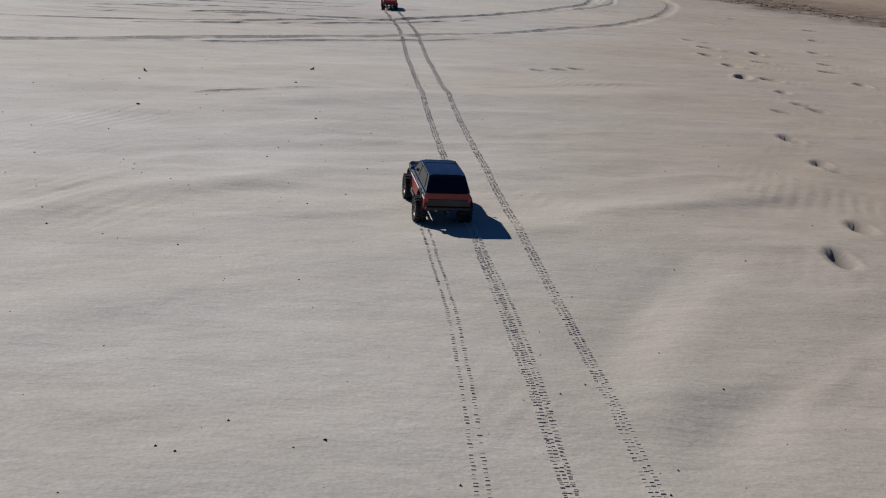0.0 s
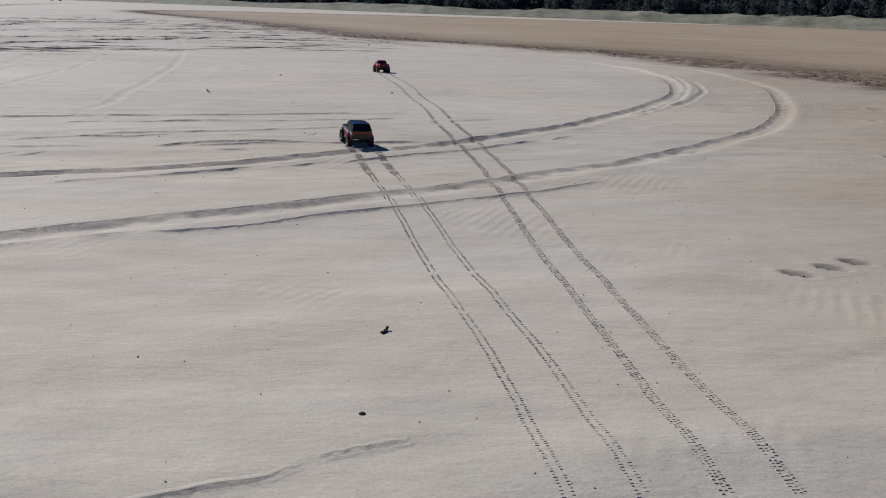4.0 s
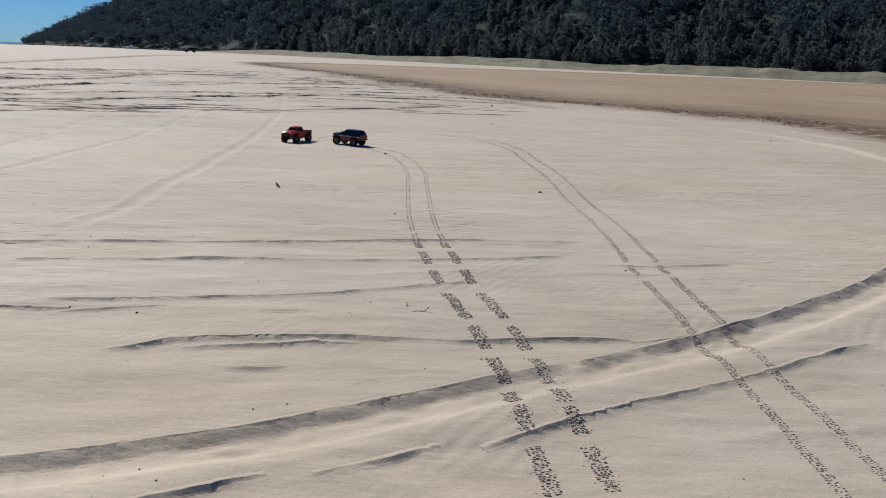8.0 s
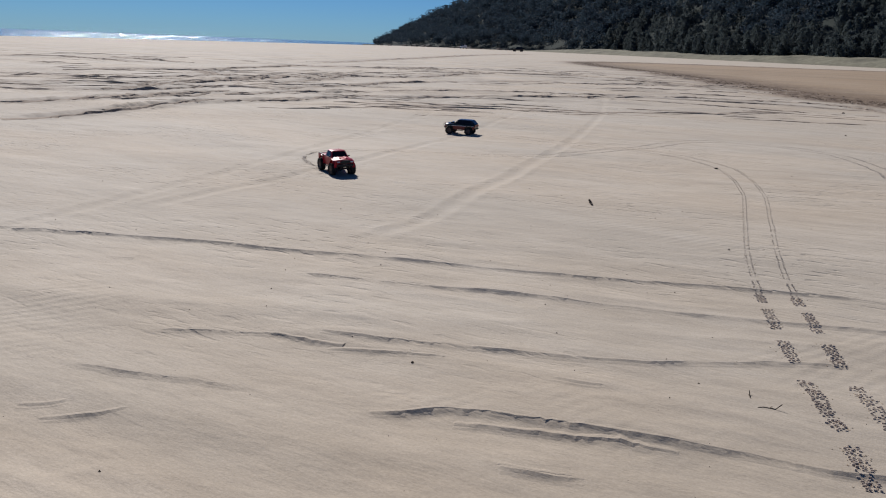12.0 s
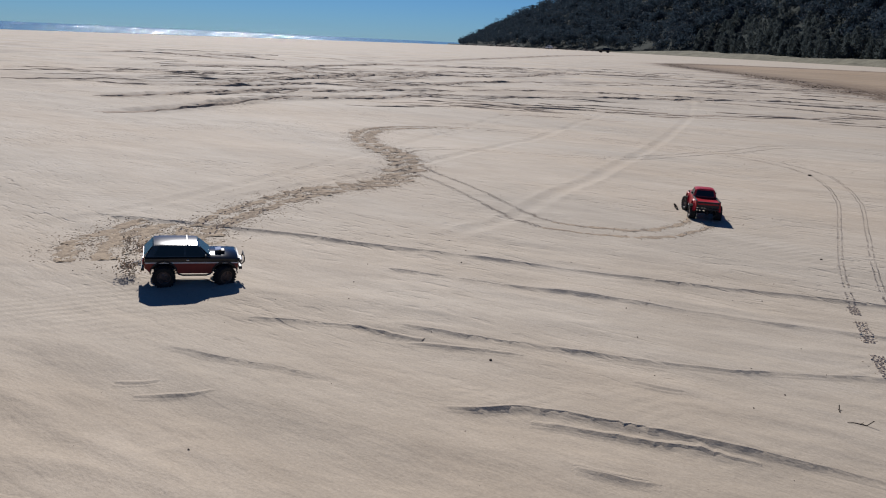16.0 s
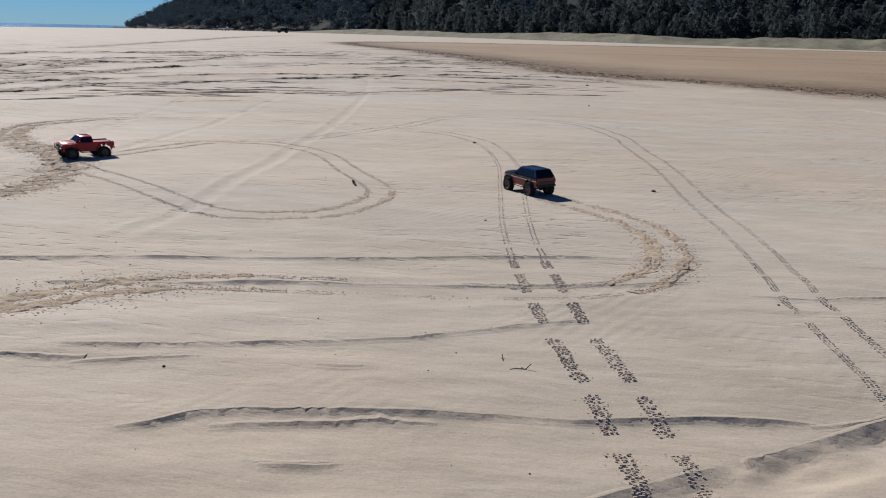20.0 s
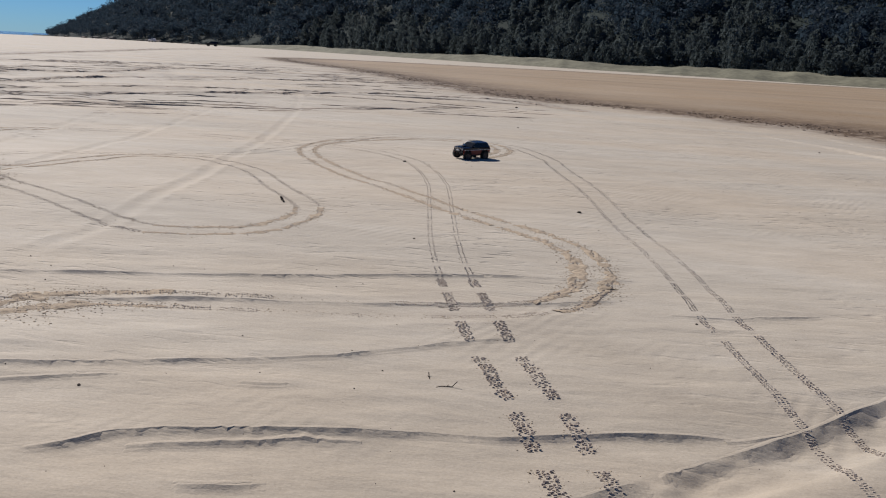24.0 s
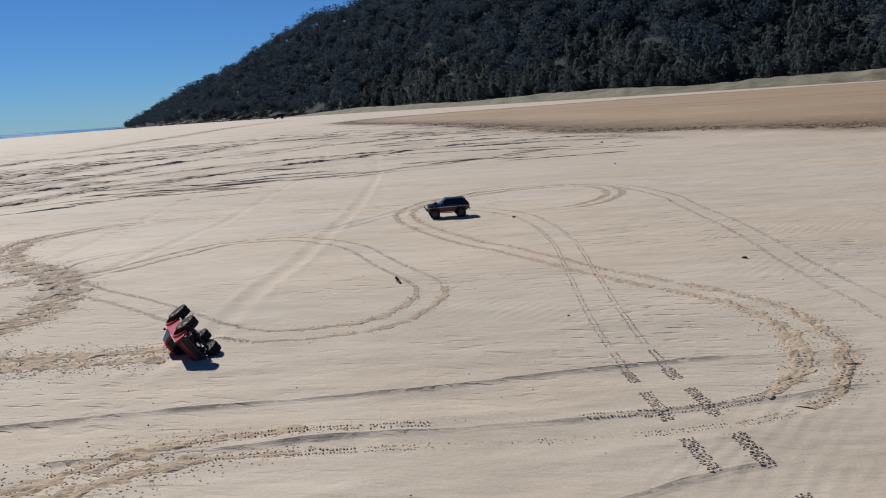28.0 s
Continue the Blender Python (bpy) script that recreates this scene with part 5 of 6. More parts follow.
class Route:
    """A smooth way through timed places, sampled at every frame."""

    def __init__(self, rows, end):
        t = np.array([q[0] for q in rows], float)
        p = np.array([q[1:] for q in rows], float)
        v = np.zeros(p.shape)
        v[1:-1] = (p[2:] - p[:-2]) / (t[2:] - t[:-2])[:, None]
        v[0], v[-1] = (p[1] - p[0]) / (t[1] - t[0]), (p[-1] - p[-2]) / (t[-1] - t[-2])
        self.t = np.arange(0, end + 1e-6, 1 / FPS)
        k = np.clip(np.searchsorted(t, self.t, side="right") - 1, 0, len(t) - 2)
        d = (t[k + 1] - t[k])[:, None]
        u = ((self.t - t[k])[:, None]) / d
        self.p = (2 * u ** 3 - 3 * u ** 2 + 1) * p[k] + (u ** 3 - 2 * u ** 2 + u) * d * v[k] + (3 * u ** 2 - 2 * u ** 3) * p[k + 1] + (u ** 3 - u ** 2) * d * v[k + 1]
        step = np.diff(self.p, axis=0, append=self.p[-1:] * 2 - self.p[-2:-1])
        self.step = np.hypot(step[:, 0], step[:, 1])
        self.run = np.concatenate([[0], np.cumsum(self.step)[:-1]])
        head, last, out = 0.0, None, []
        for (dx, dy), ln in zip(step, self.step):
            if ln > 0.006 or last is None:
                a = math.degrees(math.atan2(-dx, dy))
                head = a if last is None else head + (a - last + 180) % 360 - 180
                last = a
            out.append(head)
        pad = np.concatenate([[out[0]] * 5, out, [out[-1]] * 5])
        self.head = np.convolve(pad, np.ones(11) / 11, "valid")


SUV_WAY = Route(SUV_ROUTE, 28.0)
# it slides through its sharpest turns: seconds, degrees ahead of its way
SUV_WAY.head = SUV_WAY.head + np.interp(SUV_WAY.t, [13.6, 14.5, 15.0, 15.5, 16.0, 16.45, 17.0], [0, -38, -20, 18, 52, 5, 0])
PICKUP_WAY = Route(PICKUP_ROUTE, 25.8)


# ---- wheel marks: pressed and thrown-up sand, raised where a wheel has passed ----
def lug(v, f, x, y, turn, wide, long_, high):
    z = float(ground_z(x, y))
    c, s = math.cos(turn), math.sin(turn)
    k = len(v)
    for a, b2, h in ((-1, -1, -0.006), (1, -1, -0.006), (1, 1, -0.006), (-1, 1, -0.006), (-0.8, -0.5, high), (0.8, -0.5, high), (0.8, 0.5, high), (-0.8, 0.5, high)):
        px, py = a * wide / 2, b2 * long_ / 2
        v.append((x + c * px - s * py, y + s * px + c * py, z + h))
    for q in ((4, 5, 6, 7), (0, 1, 5, 4), (1, 2, 6, 5), (2, 3, 7, 6), (3, 0, 4, 7)):
        f.append(tuple(k + i for i in q))


def clod(v, f, x, y, size, rs):
    z = float(ground_z(x, y))
    k = len(v)
    j = rs.uniform(0.6, 1.2, 5)
    a = rs.uniform(0, 6.28)
    for i in range(4):
        v.append((x + size * j[i] * math.cos(a + i * 1.571), y + size * j[i] * math.sin(a + i * 1.571), z - 0.004))
    for i in range(4):
        v.append((x + 0.6 * size * j[(i + 1) % 4] * math.cos(a + 0.3 + i * 1.571), y + 0.6 * size * j[(i + 1) % 4] * math.sin(a + 0.3 + i * 1.571), z + size * 0.3 * j[(i + 2) % 5]))
    for q in ((4, 5, 6, 7), (0, 1, 5, 4), (1, 2, 6, 5), (2, 3, 7, 6), (3, 0, 4, 7)):
        f.append(tuple(k + i for i in q))


# where the off-roader bounced over the steps its wheels bit in patches: middle, half length
HOPS = [(14.05, 0.2), (13.55, 0.16), (13.06, 0.14), (12.5, 0.24), (12.0, 0.14), (11.6, 0.16), (11.15, 0.2), (10.7, 0.16), (10.3, 0.2)]


def wheel_marks(p, turn, length, gauge, churn, rs):
    """The marks of both wheel lines on one short stretch: tread prints, crumbs and beds of turned sand."""
    v, f, cv, cf = [], [], [], []
    c, s = math.cos(radians(turn)), math.sin(radians(turn))
    pitch = 0.0145
    cols = (-1, 1) if gauge == SUV[3] else (-1, 0, 1)
    soft = float(smooth(10.2, 10.6, p[1]) * smooth(14.4, 13.8, p[1])) * (1.0 if gauge == SUV[3] else 0.35)
    firm = float(smooth(13.8, 15.5, p[1]))
    for side in (-1, 1):
        press = (0.55 + 0.4 * rs.uniform()) * (1 - 0.5 * firm + 0.8 * soft) * (1 + 1.3 * min(churn, 0.6))
        n = max(1, int(length / pitch))
        a = -length / 2 + (np.arange(n) + 0.5) * pitch
        qx, qy = p[0] + c * side * gauge / 2 - s * a, p[1] + s * side * gauge / 2 + c * a
        bite, patchy = grid_noise(qx * 2.6 + 3, qy * 2.6, 161, 2), False
        if soft > 0.5 and gauge == SUV[3] and abs(turn) < 45:
            hop = np.min([np.abs(qy - side * 0.03 - m) - w for m, w in HOPS], axis=0)
            bite = np.where(hop < 0, 1.0, -1.0)
            patchy = True
        for k in range(n):
            if bite[k] < -0.22 - 0.6 * (1 - soft):
                continue
            for col in (-1.25, -0.4, 0.4, 1.25) if patchy else cols:
                if rs.uniform() < 0.05 + 0.3 * churn + 0.15 * firm:
                    continue
                px, py = side * gauge / 2 + col * (0.0145 + 0.004 * soft) + rs.normal() * (0.0012 + 0.003 * soft), a[k] + (pitch / 2 if col > 0 else 0) + rs.normal() * 0.001
                lug(v, f, p[0] + c * px - s * py, p[1] + s * px + c * py, radians(turn), rs.uniform(0.009, 0.015), 0.0055 + 0.002 * soft, rs.uniform(0.0012, 0.0036) * press)
        loose = max(churn, 0.3 * soft * float(patchy or bite.mean() > 0.05))
        for _ in range(rs.poisson(length * (5 + 1250 * loose))):
            px, py = side * gauge / 2 + rs.normal() * (0.014 + 0.045 * churn + 0.16 * max(0.0, churn - 0.6)), rs.uniform(-length / 2, length / 2)
            if patchy and bite[min(n - 1, int((py / length + 0.5) * n))] < 0:
                continue
            clod(cv, cf, p[0] + c * px - s * py, p[1] + s * px + c * py, 0.002 + (0.0038 + 0.0044 * churn) * rs.uniform() ** 2.2, rs)
        if churn > 0.3 and not patchy:
            bed(cv, cf, p, c, s, side * gauge / 2, length, 0.02 + 0.12 * churn, 0.001 + 0.0105 * churn)
    return v, f, cv, cf


def bed(v, f, p, c, s, mid, length, half, high):
    """A low, uneven heap of turned sand under one wheel line."""
    us, ws = np.linspace(-length * 0.54, length * 0.54, 12), np.linspace(-1, 1, 13)
    U, W = np.meshgrid(us, ws, indexing="ij")
    wide = half * (1 + 0.45 * grid_noise((p[0] - s * U) * 5, (p[1] + c * U) * 5 + mid * 9, 171, 2))
    px = mid + W * wide
    x, y = p[0] + c * px - s * U, p[1] + s * px + c * U
    rag = 1.15 * np.abs(W) + 0.5 * grid_noise(x * 14, y * 14, 173, 2)
    z = ground_z(x, y) + high * (0.35 + 0.9 * grid_noise(x * 30, y * 30, 175, 2)) * (1 - smooth(0.4, 0.9, rag)) - 0.012 * smooth(0.35, 0.9, rag) - 0.012 * (np.abs(W) > 0.99)
    k = len(v)
    v.extend(map(tuple, np.stack([x.ravel(), y.ravel(), z.ravel()], -1).tolist()))
    for i in range(11):
        for j in range(12):
            a = k + i * 13 + j
            f.append((a, a + 13, a + 14, a + 1))


def level(t, table):
    return float(np.interp(t, [q[0] for q in table], [q[1] for q in table]))


SUV_CHURN = [(0, 0.0), (3.2, 0.03), (3.7, 0.35), (4.3, 0.3), (4.8, 0.08), (6, 0.05), (7, 0.12), (9, 0.08), (12, 0.1), (12.8, 0.35), (13.4, 0.9), (14.5, 1.0), (16.9, 1.0), (17.3, 0.3), (17.6, 0.08), (18.3, 0.15), (18.8, 0.7), (19.6, 0.6), (20.3, 0.3), (21, 0.4), (21.6, 0.55), (23, 0.4), (23.6, 0.6), (24.5, 0.15), (28, 0.1)]
PICKUP_CHURN = [(0, 0.0), (4, 0.0), (5, 0.06), (8.6, 0.08), (9, 0.2), (10.2, 0.1), (10.8, 0.3), (12, 0.3), (12.6, 0.08), (13.2, 0.15), (14.4, 0.35), (15.6, 0.5), (16, 0.12), (17.6, 0.1), (18.2, 0.3), (19.5, 0.4), (24.3, 0.1), (24.6, 1.0), (25.8, 1.0)]
MARKS = []


def join_marks(name, v, f, mat, parent):
    me = mesh_of(name, v, f, mat, False)
    ob = tagged(new(name, me), kind="stuff")
    ob.parent = parent
    return ob


def lay_marks(way, table, gauge, label):
    thing = tagged(new("wheel_tracks"), label, "tyre tracks", "tracks of the model cars")
    rs = np.random.RandomState(13)
    total, k, length = way.run[-1], 0, 0.3
    while (k + 1) * length < total:
        i = int(np.searchsorted(way.run, (k + 0.5) * length))
        t = float(way.t[i])
        v, f, cv, cf = wheel_marks(way.p[i], way.head[i], length, gauge, level(t, table), rs)
        for name, a, q, mat in (("tread_print", v, f, PRINT), ("turned_sand", cv, cf, CLOD)):
            if len(q):
                MARKS.append((t + 0.04, join_marks(name, a, q, mat, thing)))
        k += 1


lay_marks(SUV_WAY, SUV_CHURN, SUV[3], "fresh tyre tracks of the black model off-roader in the sand")
lay_marks(PICKUP_WAY, PICKUP_CHURN, PICKUP[3], "fresh tyre tracks of the red model pickup in the sand")


def lay_skid():
    """Sand ploughed up where the pickup dug in and went over."""
    thing = tagged(new("wheel_tracks"), "ploughed-up sand where the red model pickup rolled over", "tyre tracks", "tracks of the model cars")
    rs = np.random.RandomState(29)
    for k in range(4):
        v, f, cv, cf = wheel_marks((-6.2 + 0.22 * k, 13.9 + 0.06 * k), -76, 0.26, PICKUP[3], 1.0, rs)
        MARKS.append((25.9 + 0.08 * k, join_marks("turned_sand", cv, cf, CLOD, thing)))


lay_skid()


def lay_flung():
    """Sand flung out of the sharp turn, settled in a broad fan."""
    thing = tagged(new("flung_sand_fan"), "loose damp sand flung out of a sharp turn", "tyre tracks", "tracks of the model cars")
    rs = np.random.RandomState(31)
    for k, (x, y, t, turn) in enumerate(((-7.0, 12.2, 15.66, 20), (-6.85, 11.85, 15.74, 30), (-6.6, 11.6, 15.84, 60), (-6.35, 11.45, 15.95, 80), (-6.05, 11.5, 16.02, 100), (-6.75, 12.0, 15.8, 60), (-6.3, 11.75, 15.9, 95))):
        v, f, cv, cf = wheel_marks((x, y), turn, 0.42, PICKUP[3], 0.95, rs)
        MARKS.append((t + 0.08, join_marks("turned_sand", cv, cf, CLOD, thing)))


lay_flung()


def lay_old_marks(points, gauge, churn, label):
    """Tracks that were there before."""
    thing = tagged(new("old_wheel_tracks"), label, "tyre tracks", "tracks of the model cars")
    line = spline(points, 0.1)
    rs = np.random.RandomState(17)
    v, f, cv, cf = [], [], [], []
    for a, b2 in zip(line[:-1], line[1:]):
        d = b2 - a
        w = wheel_marks((a + b2) / 2, math.degrees(math.atan2(-d[0], d[1])), math.hypot(*d), gauge, churn, rs)
        for store, faces, nv, nf in ((v, f, w[0], w[1]), (cv, cf, w[2], w[3])):
            k = len(store)
            store.extend(nv)
            faces.extend(tuple(k + i for i in q) for q in nf)
    join_marks("tread_print", v, f, PRINT, thing)
    join_marks("turned_sand", cv, cf, CLOD, thing)


lay_old_marks([(0.30, 0.6), (0.25, 1.3), (0.215, 1.7), (0.19, 2.0), (0.14, 2.48), (0.07, 2.91), (-0.02, 3.5)], SUV[3], 0.0, "older tyre tracks of the black model off-roader in the sand")
lay_old_marks([(0.52, 0.6), (0.46, 1.3), (0.43, 1.58), (0.38, 2.03), (0.315, 2.55), (0.24, 3.1), (0.06, 4.6), (-0.14, 6.26), (-0.40, 8.5), (-0.66, 10.9), (-0.80, 11.8), (-0.9, 12.35), (-1.04, 13.2), (-1.14, 13.75)], PICKUP[3], 0.04, "older tyre tracks of the red model pickup in the sand")


# ---- thrown sand ----
SPRAYS = []


def make_spray(t, way):
    """A burst of sand behind spinning wheels: small heaps of grains that fly and fall."""
    thing = tagged(new("sand_spray"), "damp sand thrown up behind a spinning wheel", "sand spray")
    rs = np.random.RandomState(int(t * 10))
    for k in range(18):
        v, f = [], []
        for _ in range(170):
            c = rs.normal(size=3) * (0.028, 0.028, 0.02)
            r = 0.0012 + 0.0035 * rs.uniform() ** 2
            i = len(v)
            for q in ((1, 1, 1), (-1, -1, 1), (-1, 1, -1), (1, -1, -1)):
                v.append(tuple(c + np.array(q) * r))
            f += [(i, i + 1, i + 2), (i, i + 3, i + 1), (i, i + 2, i + 3), (i + 1, i + 3, i + 2)]
        ob = join_marks("thrown_sand", v, f, FLUNG, thing)
        t0 = t - 0.34 + 0.4 * rs.uniform()
        i = min(int(t0 * FPS), len(way.t) - 1)
        h = radians(way.head[i])
        side = rs.choice((-0.1, 0.1))
        x, y = way.p[i] + np.array((math.sin(h), -math.cos(h))) * 0.2 + np.array((math.cos(h), math.sin(h))) * side
        a = radians(way.head[i] + 180 + rs.uniform(-24, 24))
        v0, up = rs.uniform(0.5, 1.7), rs.uniform(0.3, 1.2)
        SPRAYS.append((ob, t0, float(x), float(y), -math.sin(a) * v0, math.cos(a) * v0, up))


for st, who in ((13.6, SUV_WAY), (14.1, SUV_WAY), (14.5, SUV_WAY), (15.1, SUV_WAY), (15.6, SUV_WAY), (16.0, SUV_WAY), (19.3, SUV_WAY), (25.2, PICKUP_WAY), (25.8, PICKUP_WAY)):
    make_spray(st, who)


# ---- small things on the beach ----
def lump_mesh(name, seed, size, mat, rough=0.35):
    rs = np.random.RandomState(seed)
    bm = bmesh.new()
    bmesh.ops.create_icosphere(bm, subdivisions=2, radius=1.0)
    for q in bm.verts:
        k = 1 + rough * noise.noise(q.co * 1.3 + Vector((seed * 3.1, 0, 0))) + 0.4 * rough * noise.noise(q.co * 3.1 + Vector((0, seed * 1.7, 0)))
        q.co = Vector((q.co.x * size[0], q.co.y * size[1], q.co.z * size[2])) * k
    me = bpy.data.meshes.new(name)
    bm.to_mesh(me)
    me.materials.append(mat)
    return me


def make_stick(x, y, turn, length, r):
    bm = bmesh.new()
    rs = np.random.RandomState(int(abs(x * 100)))
    pts = [(length * (k / 4 - 0.5), rs.uniform(-0.1, 0.1) * length, r * 0.6 + (0.25 * length if k == 4 else 0)) for k in range(5)]
    tube(bm, pts, r, 7)
    tube(bm, [pts[2], (pts[2][0] + 0.15 * length, pts[2][1] + 0.16 * length, r * 1.4)], r * 0.6, 6)
    me = bpy.data.meshes.new("driftwood")
    bmesh.ops.recalc_face_normals(bm, faces=bm.faces)
    bm.to_mesh(me)
    me.materials.append(DRIFT)
    ob = tagged(new("driftwood", me), "short dark piece of driftwood lying on the sand", "driftwood", "driftwood on the beach")
    ob.matrix_basis = pose(x, y, float(ground_z(x, y)), 0, 0, turn)


for sx, sy, sa, sl, sr in ((-4.55, 15.88, 120, 0.10, 0.009), (-2.43, 12.28, 20, 0.09, 0.002), (-2.52, 12.36, 100, 0.05, 0.002), (-1.23, 7.07, 60, 0.045, 0.006), (-2.47, 6.52, 130, 0.05, 0.005), (0.83, 8.13, 10, 0.05, 0.005)):
    make_stick(sx, sy, sa, sl, sr)

STONES = [lump_mesh("dark_stone", k, (0.018, 0.014, 0.009), DRIFT) for k in range(3)]
for k, (sx, sy, sz) in enumerate(((-4.2, 19.15, 1.3), (-3.15, 14.93, 0.6), (-1.97, 16.6, 1.2), (-4.1, 33.1, 2.5), (-3.82, 11.84, 0.5), (-1.24, 6.39, 0.6), (-0.88, 5.2, 0.55), (-2.04, 5.22, 0.7), (-1.27, 13.58, 0.5), (-2.4, 6.2, 0.5), (2.2, 25.0, 1.2), (-3.4, 26.0, 1.2))):
    ob = tagged(new("stone", STONES[k % 3]), "small dark stone half sunk in the pale sand", "stone", "stones on the beach")
    ob.matrix_basis = pose(sx, sy, float(ground_z(sx, sy)) + 0.003 * sz, 0, 0, k * 77) @ Matrix.Scale(sz, 4)


def scatter_grit():
    """Shell grit and crumbs, too small to count."""
    rs = np.random.RandomState(9)
    n = 2200
    y = 1.0 + 24 * rs.uniform(0, 1, n) ** 1.3
    x = -0.22 * y + rs.normal(size=n) * (1.2 + 0.22 * y)
    keep = grid_noise(x * 0.6, y * 0.9, 121, 3) > rs.uniform(-0.9, 0.35, n)
    x, y = x[keep], y[keep]
    n = len(x)
    r = 0.0018 + 0.005 * rs.uniform(0, 1, n) ** 3
    z = ground_z(x, y)
    a = rs.uniform(0, 6.283, n)
    ring = [np.stack([x + r * s * np.cos(a + t), y + r * s * np.sin(a + t), z + h * r], -1) for t, s, h in ((0, 1.5, -0.3), (2.1, 1.0, -0.3), (4.2, 1.2, -0.3), (1.0, 0.3, 0.9))]
    v = np.stack(ring, 1).reshape(-1, 3)
    k = np.arange(n)[:, None] * 4
    f = np.concatenate([k + q for q in ((0, 1, 3), (1, 2, 3), (2, 0, 3))])
    tagged(new("shell_grit", mesh_of("shell_grit", v, f, DRIFT, False)), "dark shell grit and crumbs scattered over the sand", "grit", kind="stuff")


scatter_grit()


def scatter_wrack():
    """The broken line of dark wrack and sand lumps along the damp flat."""
    rs = np.random.RandomState(19)
    v, f = [], []
    for a, b2 in zip(EDGE[:-1], EDGE[1:]):
        ln = math.hypot(*(b2 - a))
        if not (-40 < a[0] < 16 and 8 < a[1] < 110):
            continue
        for _ in range(int(ln * 90)):
            u = rs.uniform()
            off = rs.normal() * 0.45 + (0.5 if rs.uniform() < 0.6 else 1.6)
            d = (b2 - a) / ln
            x, y = a[0] + d[0] * ln * u + d[1] * off, a[1] + d[1] * ln * u - d[0] * off
            if grid_noise(np.array([x * 0.5]), np.array([y * 0.5]), 131, 2)[0] < -0.15:
                continue
            clod(v, f, x, y, 0.01 + 0.055 * rs.uniform() ** 2, rs)
    tagged(new("sea_wrack", mesh_of("sea_wrack", v, f, WEED, False)), "broken line of dark wrack along the damp flat", "seaweed", kind="stuff")


scatter_wrack()

# rocks at the tip of the headland
ROCKS = [lump_mesh("shore_rock", 20 + k, (3.2, 2.6, 1.5), ROCK, 0.6) for k in range(4)]
rs_rock = np.random.RandomState(23)
for k in range(26):
    az = 18.5 + 17.3 * (k + rs_rock.uniform(-0.4, 0.4)) / 26
    x, y = hill_place(np.array(az), np.array(-6 + rs_rock.uniform(-6, 4)))
    ob = tagged(new("shore_rock", ROCKS[k % 4]), "dark weathered rock at the foot of the headland", "rock", "rocks along the headland")
    ob.matrix_basis = pose(float(x), float(y), -0.1, 0, 0, k * 53) @ Matrix.Scale(rs_rock.uniform(0.35, 0.9), 4)


def make_parked_car(x, y, turn, paint, label):
    """A full-size off-road wagon, far off."""
    car = tagged(new("parked_car"), label, "car", "cars parked up the beach")
    bm = bmesh.new()
    loft(bm, [[(-0.9, yy, 0.55), (-0.92, yy, 0.95), (-0.85, yy, zt), (0.85, yy, zt), (0.92, yy, 0.95), (0.9, yy, 0.55)] for yy, zt in ((-2.3, 1.0), (-2.2, 1.12), (1.0, 1.12), (2.1, 1.02), (2.25, 0.9))])
    part("body", bm, paint, car)
    bm = bmesh.new()
    loft(bm, [[(-0.85, yy, 1.1), (-0.72, y2, zt), (0.72, y2, zt), (0.85, yy, 1.1)] for yy, y2, zt in ((-2.2, -2.05, 1.75), (-1.0, -1.0, 1.82), (0.4, 0.1, 1.8), (1.0, 0.35, 1.7))])
    cabin = part("cabin", bm, paint, car)
    for s in (-1, 1):
        part("side_window", slab(bmesh.new(), [(s * 0.84, -2.0, 1.2), (s * 0.84, 0.75, 1.2), (s * 0.75, 0.3, 1.65), (s * 0.75, -1.95, 1.65)][::s], 0.02), GLASS, cabin)
        for yy in (-1.4, 1.4):
            bm = bmesh.new()
            lathe(bm, [(-0.13, 0.02), (-0.13, 0.3), (-0.1, 0.4), (0.1, 0.4), (0.13, 0.3), (0.13, 0.02)], 18)
            part("wheel", bm, RUBBER, car).matrix_basis = pose(s * 0.8, yy, 0.4)
    part("windscreen", slab(bmesh.new(), [(-0.75, 1.0, 1.15), (-0.66, 0.40, 1.68), (0.66, 0.40, 1.68), (0.75, 1.0, 1.15)][::-1], 0.03), GLASS, cabin)
    part("bumper", block(bmesh.new(), (1.8, 0.15, 0.2), (0, 2.3, 0.62), bevel=0.04), TRIM, car)
    car.matrix_basis = pose(x, y, 0.0, 0, 0, turn)


for az, dist, turn, paint, label in ((25.65, 330, 100, BLACK, "dark off-road car parked far up the beach"), (29.4, 430, 60, WHITE, "white off-road car parked below the headland")):
    make_parked_car(-3 - math.sin(radians(az)) * dist, 9 + math.cos(radians(az)) * dist, turn, paint, label)


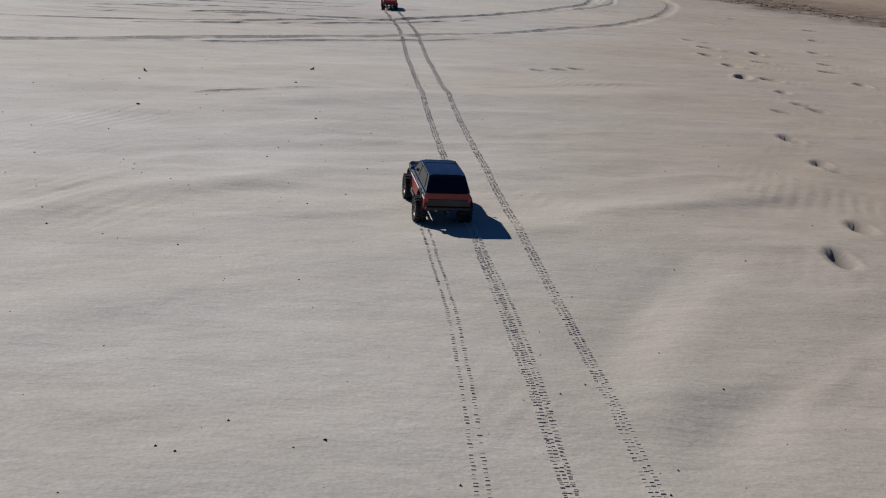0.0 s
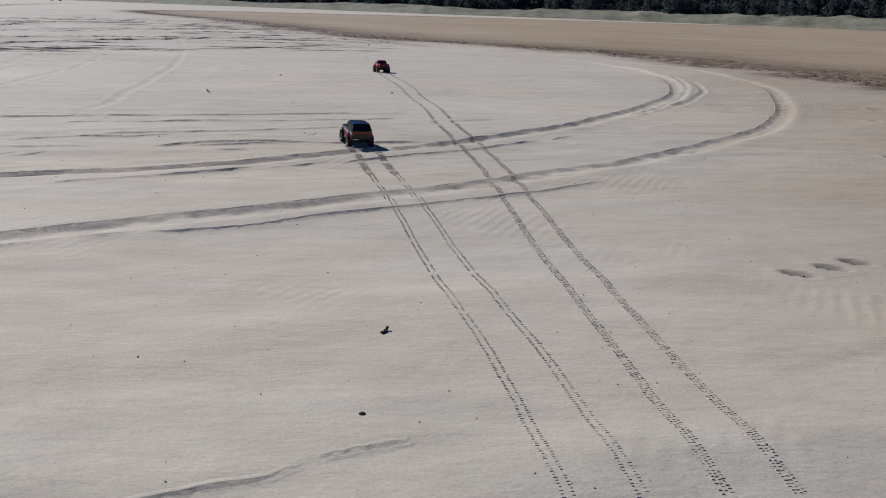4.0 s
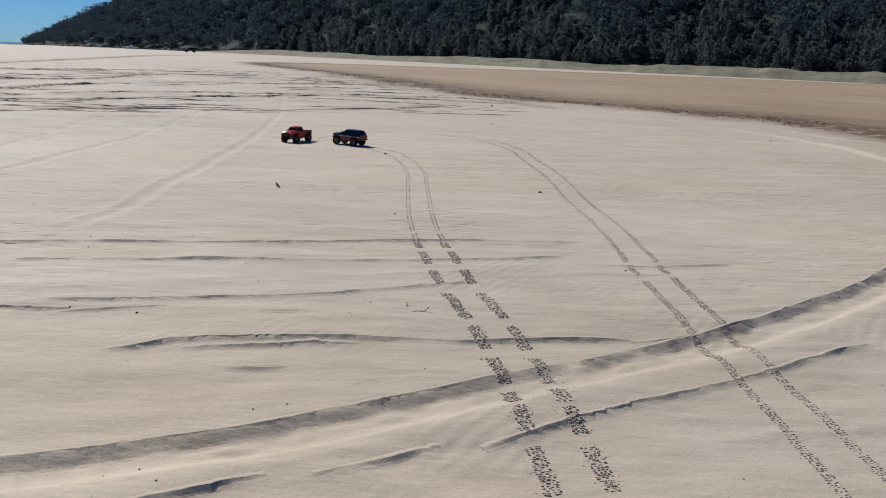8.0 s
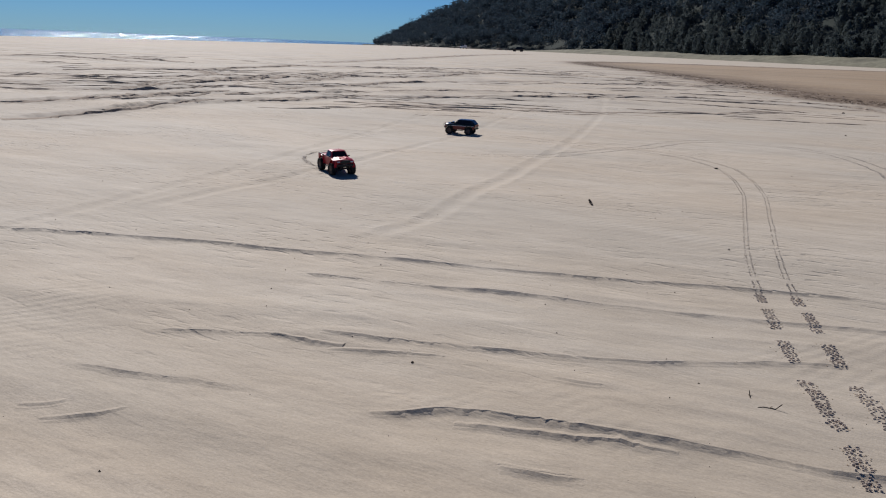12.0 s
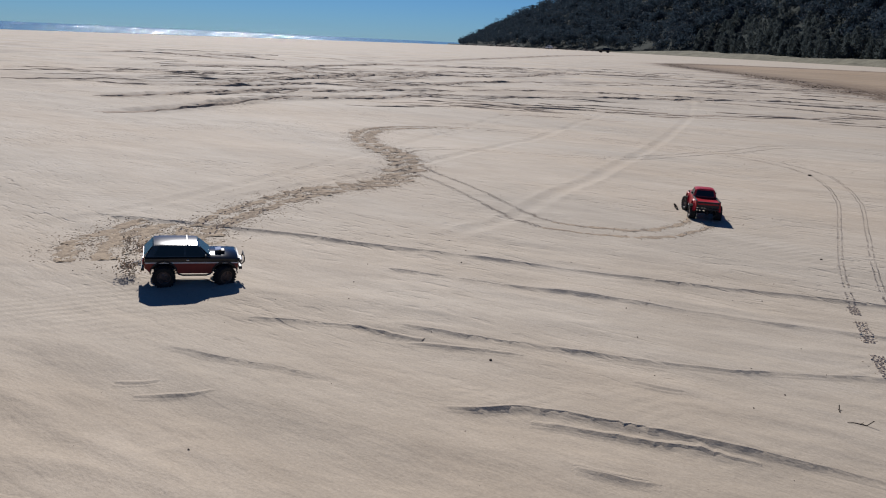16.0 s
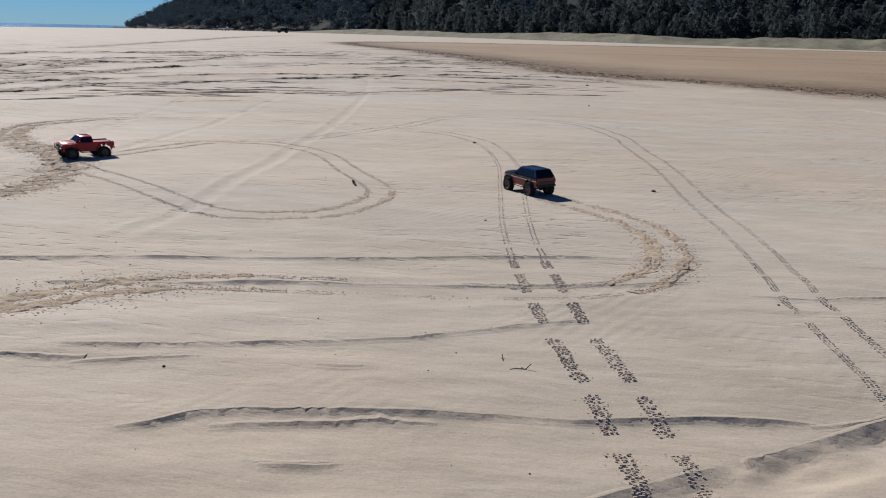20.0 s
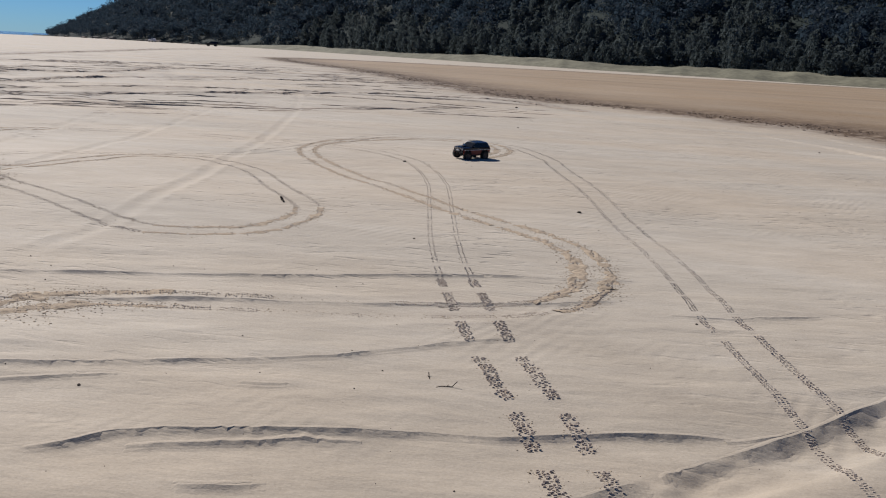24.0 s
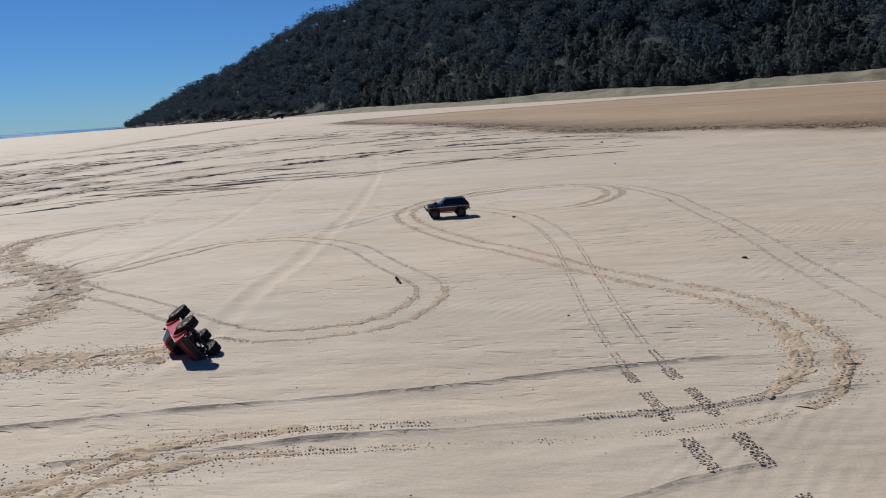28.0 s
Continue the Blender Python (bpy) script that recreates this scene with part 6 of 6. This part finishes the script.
def motions():
    for (car, wheels, r, gauge, base), way in ((SUV, SUV_WAY), (PICKUP, PICKUP_WAY)):
        rows = []
        for i in range(0, len(way.t), 3):
            x, y = way.p[i]
            h = radians(way.head[i])
            fx, fy = -math.sin(h) * base / 2, math.cos(h) * base / 2
            rx, ry = math.cos(h) * gauge / 2, math.sin(h) * gauge / 2
            zf, zb = (float(ground_z(x + k * fx + s * rx, y + k * fy + s * ry)) for k, s in ((1, 0), (-1, 0)))
            zr, zl = (float(ground_z(x + s * rx, y + s * ry)) for s in (1, -1))
            turn = (way.head[min(i + 4, len(way.t) - 1)] - way.head[max(i - 4, 0)]) / 8 * FPS
            lean = max(-7, min(7, 0.03 * turn * way.step[i] * FPS))
            rows.append((float(way.t[i]), pose(x, y, max((zf + zb) / 2, (zl + zr) / 2) - 0.004, 0, 0, way.head[i]) @ pose(0, 0, 0, math.degrees(math.atan2(zf - zb, base)), math.degrees(math.atan2(zl - zr, gauge)) * 0.6 + lean, 0)))
        if way is PICKUP_WAY:
            for t, x, y, z, roll, head in TUMBLE:
                m = pose(0, 0, 0, 0, roll, head)
                m.translation = Vector((x, y, z + float(ground_z(x, y)))) - m.to_3x3() @ Vector((0, 0, 0.13))
                rows.append((t, m))
        walk(car, rows)
        for k, wheel in enumerate(wheels):
            at = wheel.location.copy()
            spin, last, out = 0.0, None, []
            for i in range(len(way.t)):
                turn = (way.head[min(i + 5, len(way.t) - 1)] - way.head[max(i - 5, 0)]) / 10 * FPS
                speed = max(0.5, way.step[i] * FPS)
                steer = max(-28, min(28, math.degrees(math.atan(radians(turn) * base / speed)))) if k < 2 else 0.0
                now = (round(spin, 2), round(steer))
                if last != now or i == len(way.t) - 1:
                    out.append((float(way.t[i]), pose(*at, 0, 0, steer) @ pose(0, 0, 0, -spin, 0, 0)))
                last = now
                spin += min(80, math.degrees(way.step[i] / r))
            if out[-1][0] < 28:
                out.append((28.0, out[-1][1]))
            walk(wheel, out)
    for t, ob in MARKS:
        walk(ob, [(0, pose(0, 0, -0.06)), (max(0.03, t - 0.08), pose(0, 0, -0.06)), (min(27.97, max(0.07, t + 0.06)), pose(0, 0, 0)), (28, pose(0, 0, 0))])
    for ob, t0, x, y, vx, vy, up in SPRAYS:
        z0 = float(ground_z(x, y)) - 0.17
        rows = [(0, pose(x, y, z0)), (t0 - 0.3, pose(x, y, z0)), (t0 - 0.04, pose(x, y, z0))]
        u = 0.0
        while True:
            z = 0.02 + up * u - 4.9 * u * u
            rows.append((t0 + u, pose(x + vx * u, y + vy * u, z0 + 0.15 + z)))
            if z < -0.13:
                break
            u += 0.06
        rows.append((t0 + u + 0.06, pose(x + vx * u, y + vy * u, z0)))
        rows.append((28, pose(x + vx * u, y + vy * u, z0)))
        walk(ob, rows)


motions()
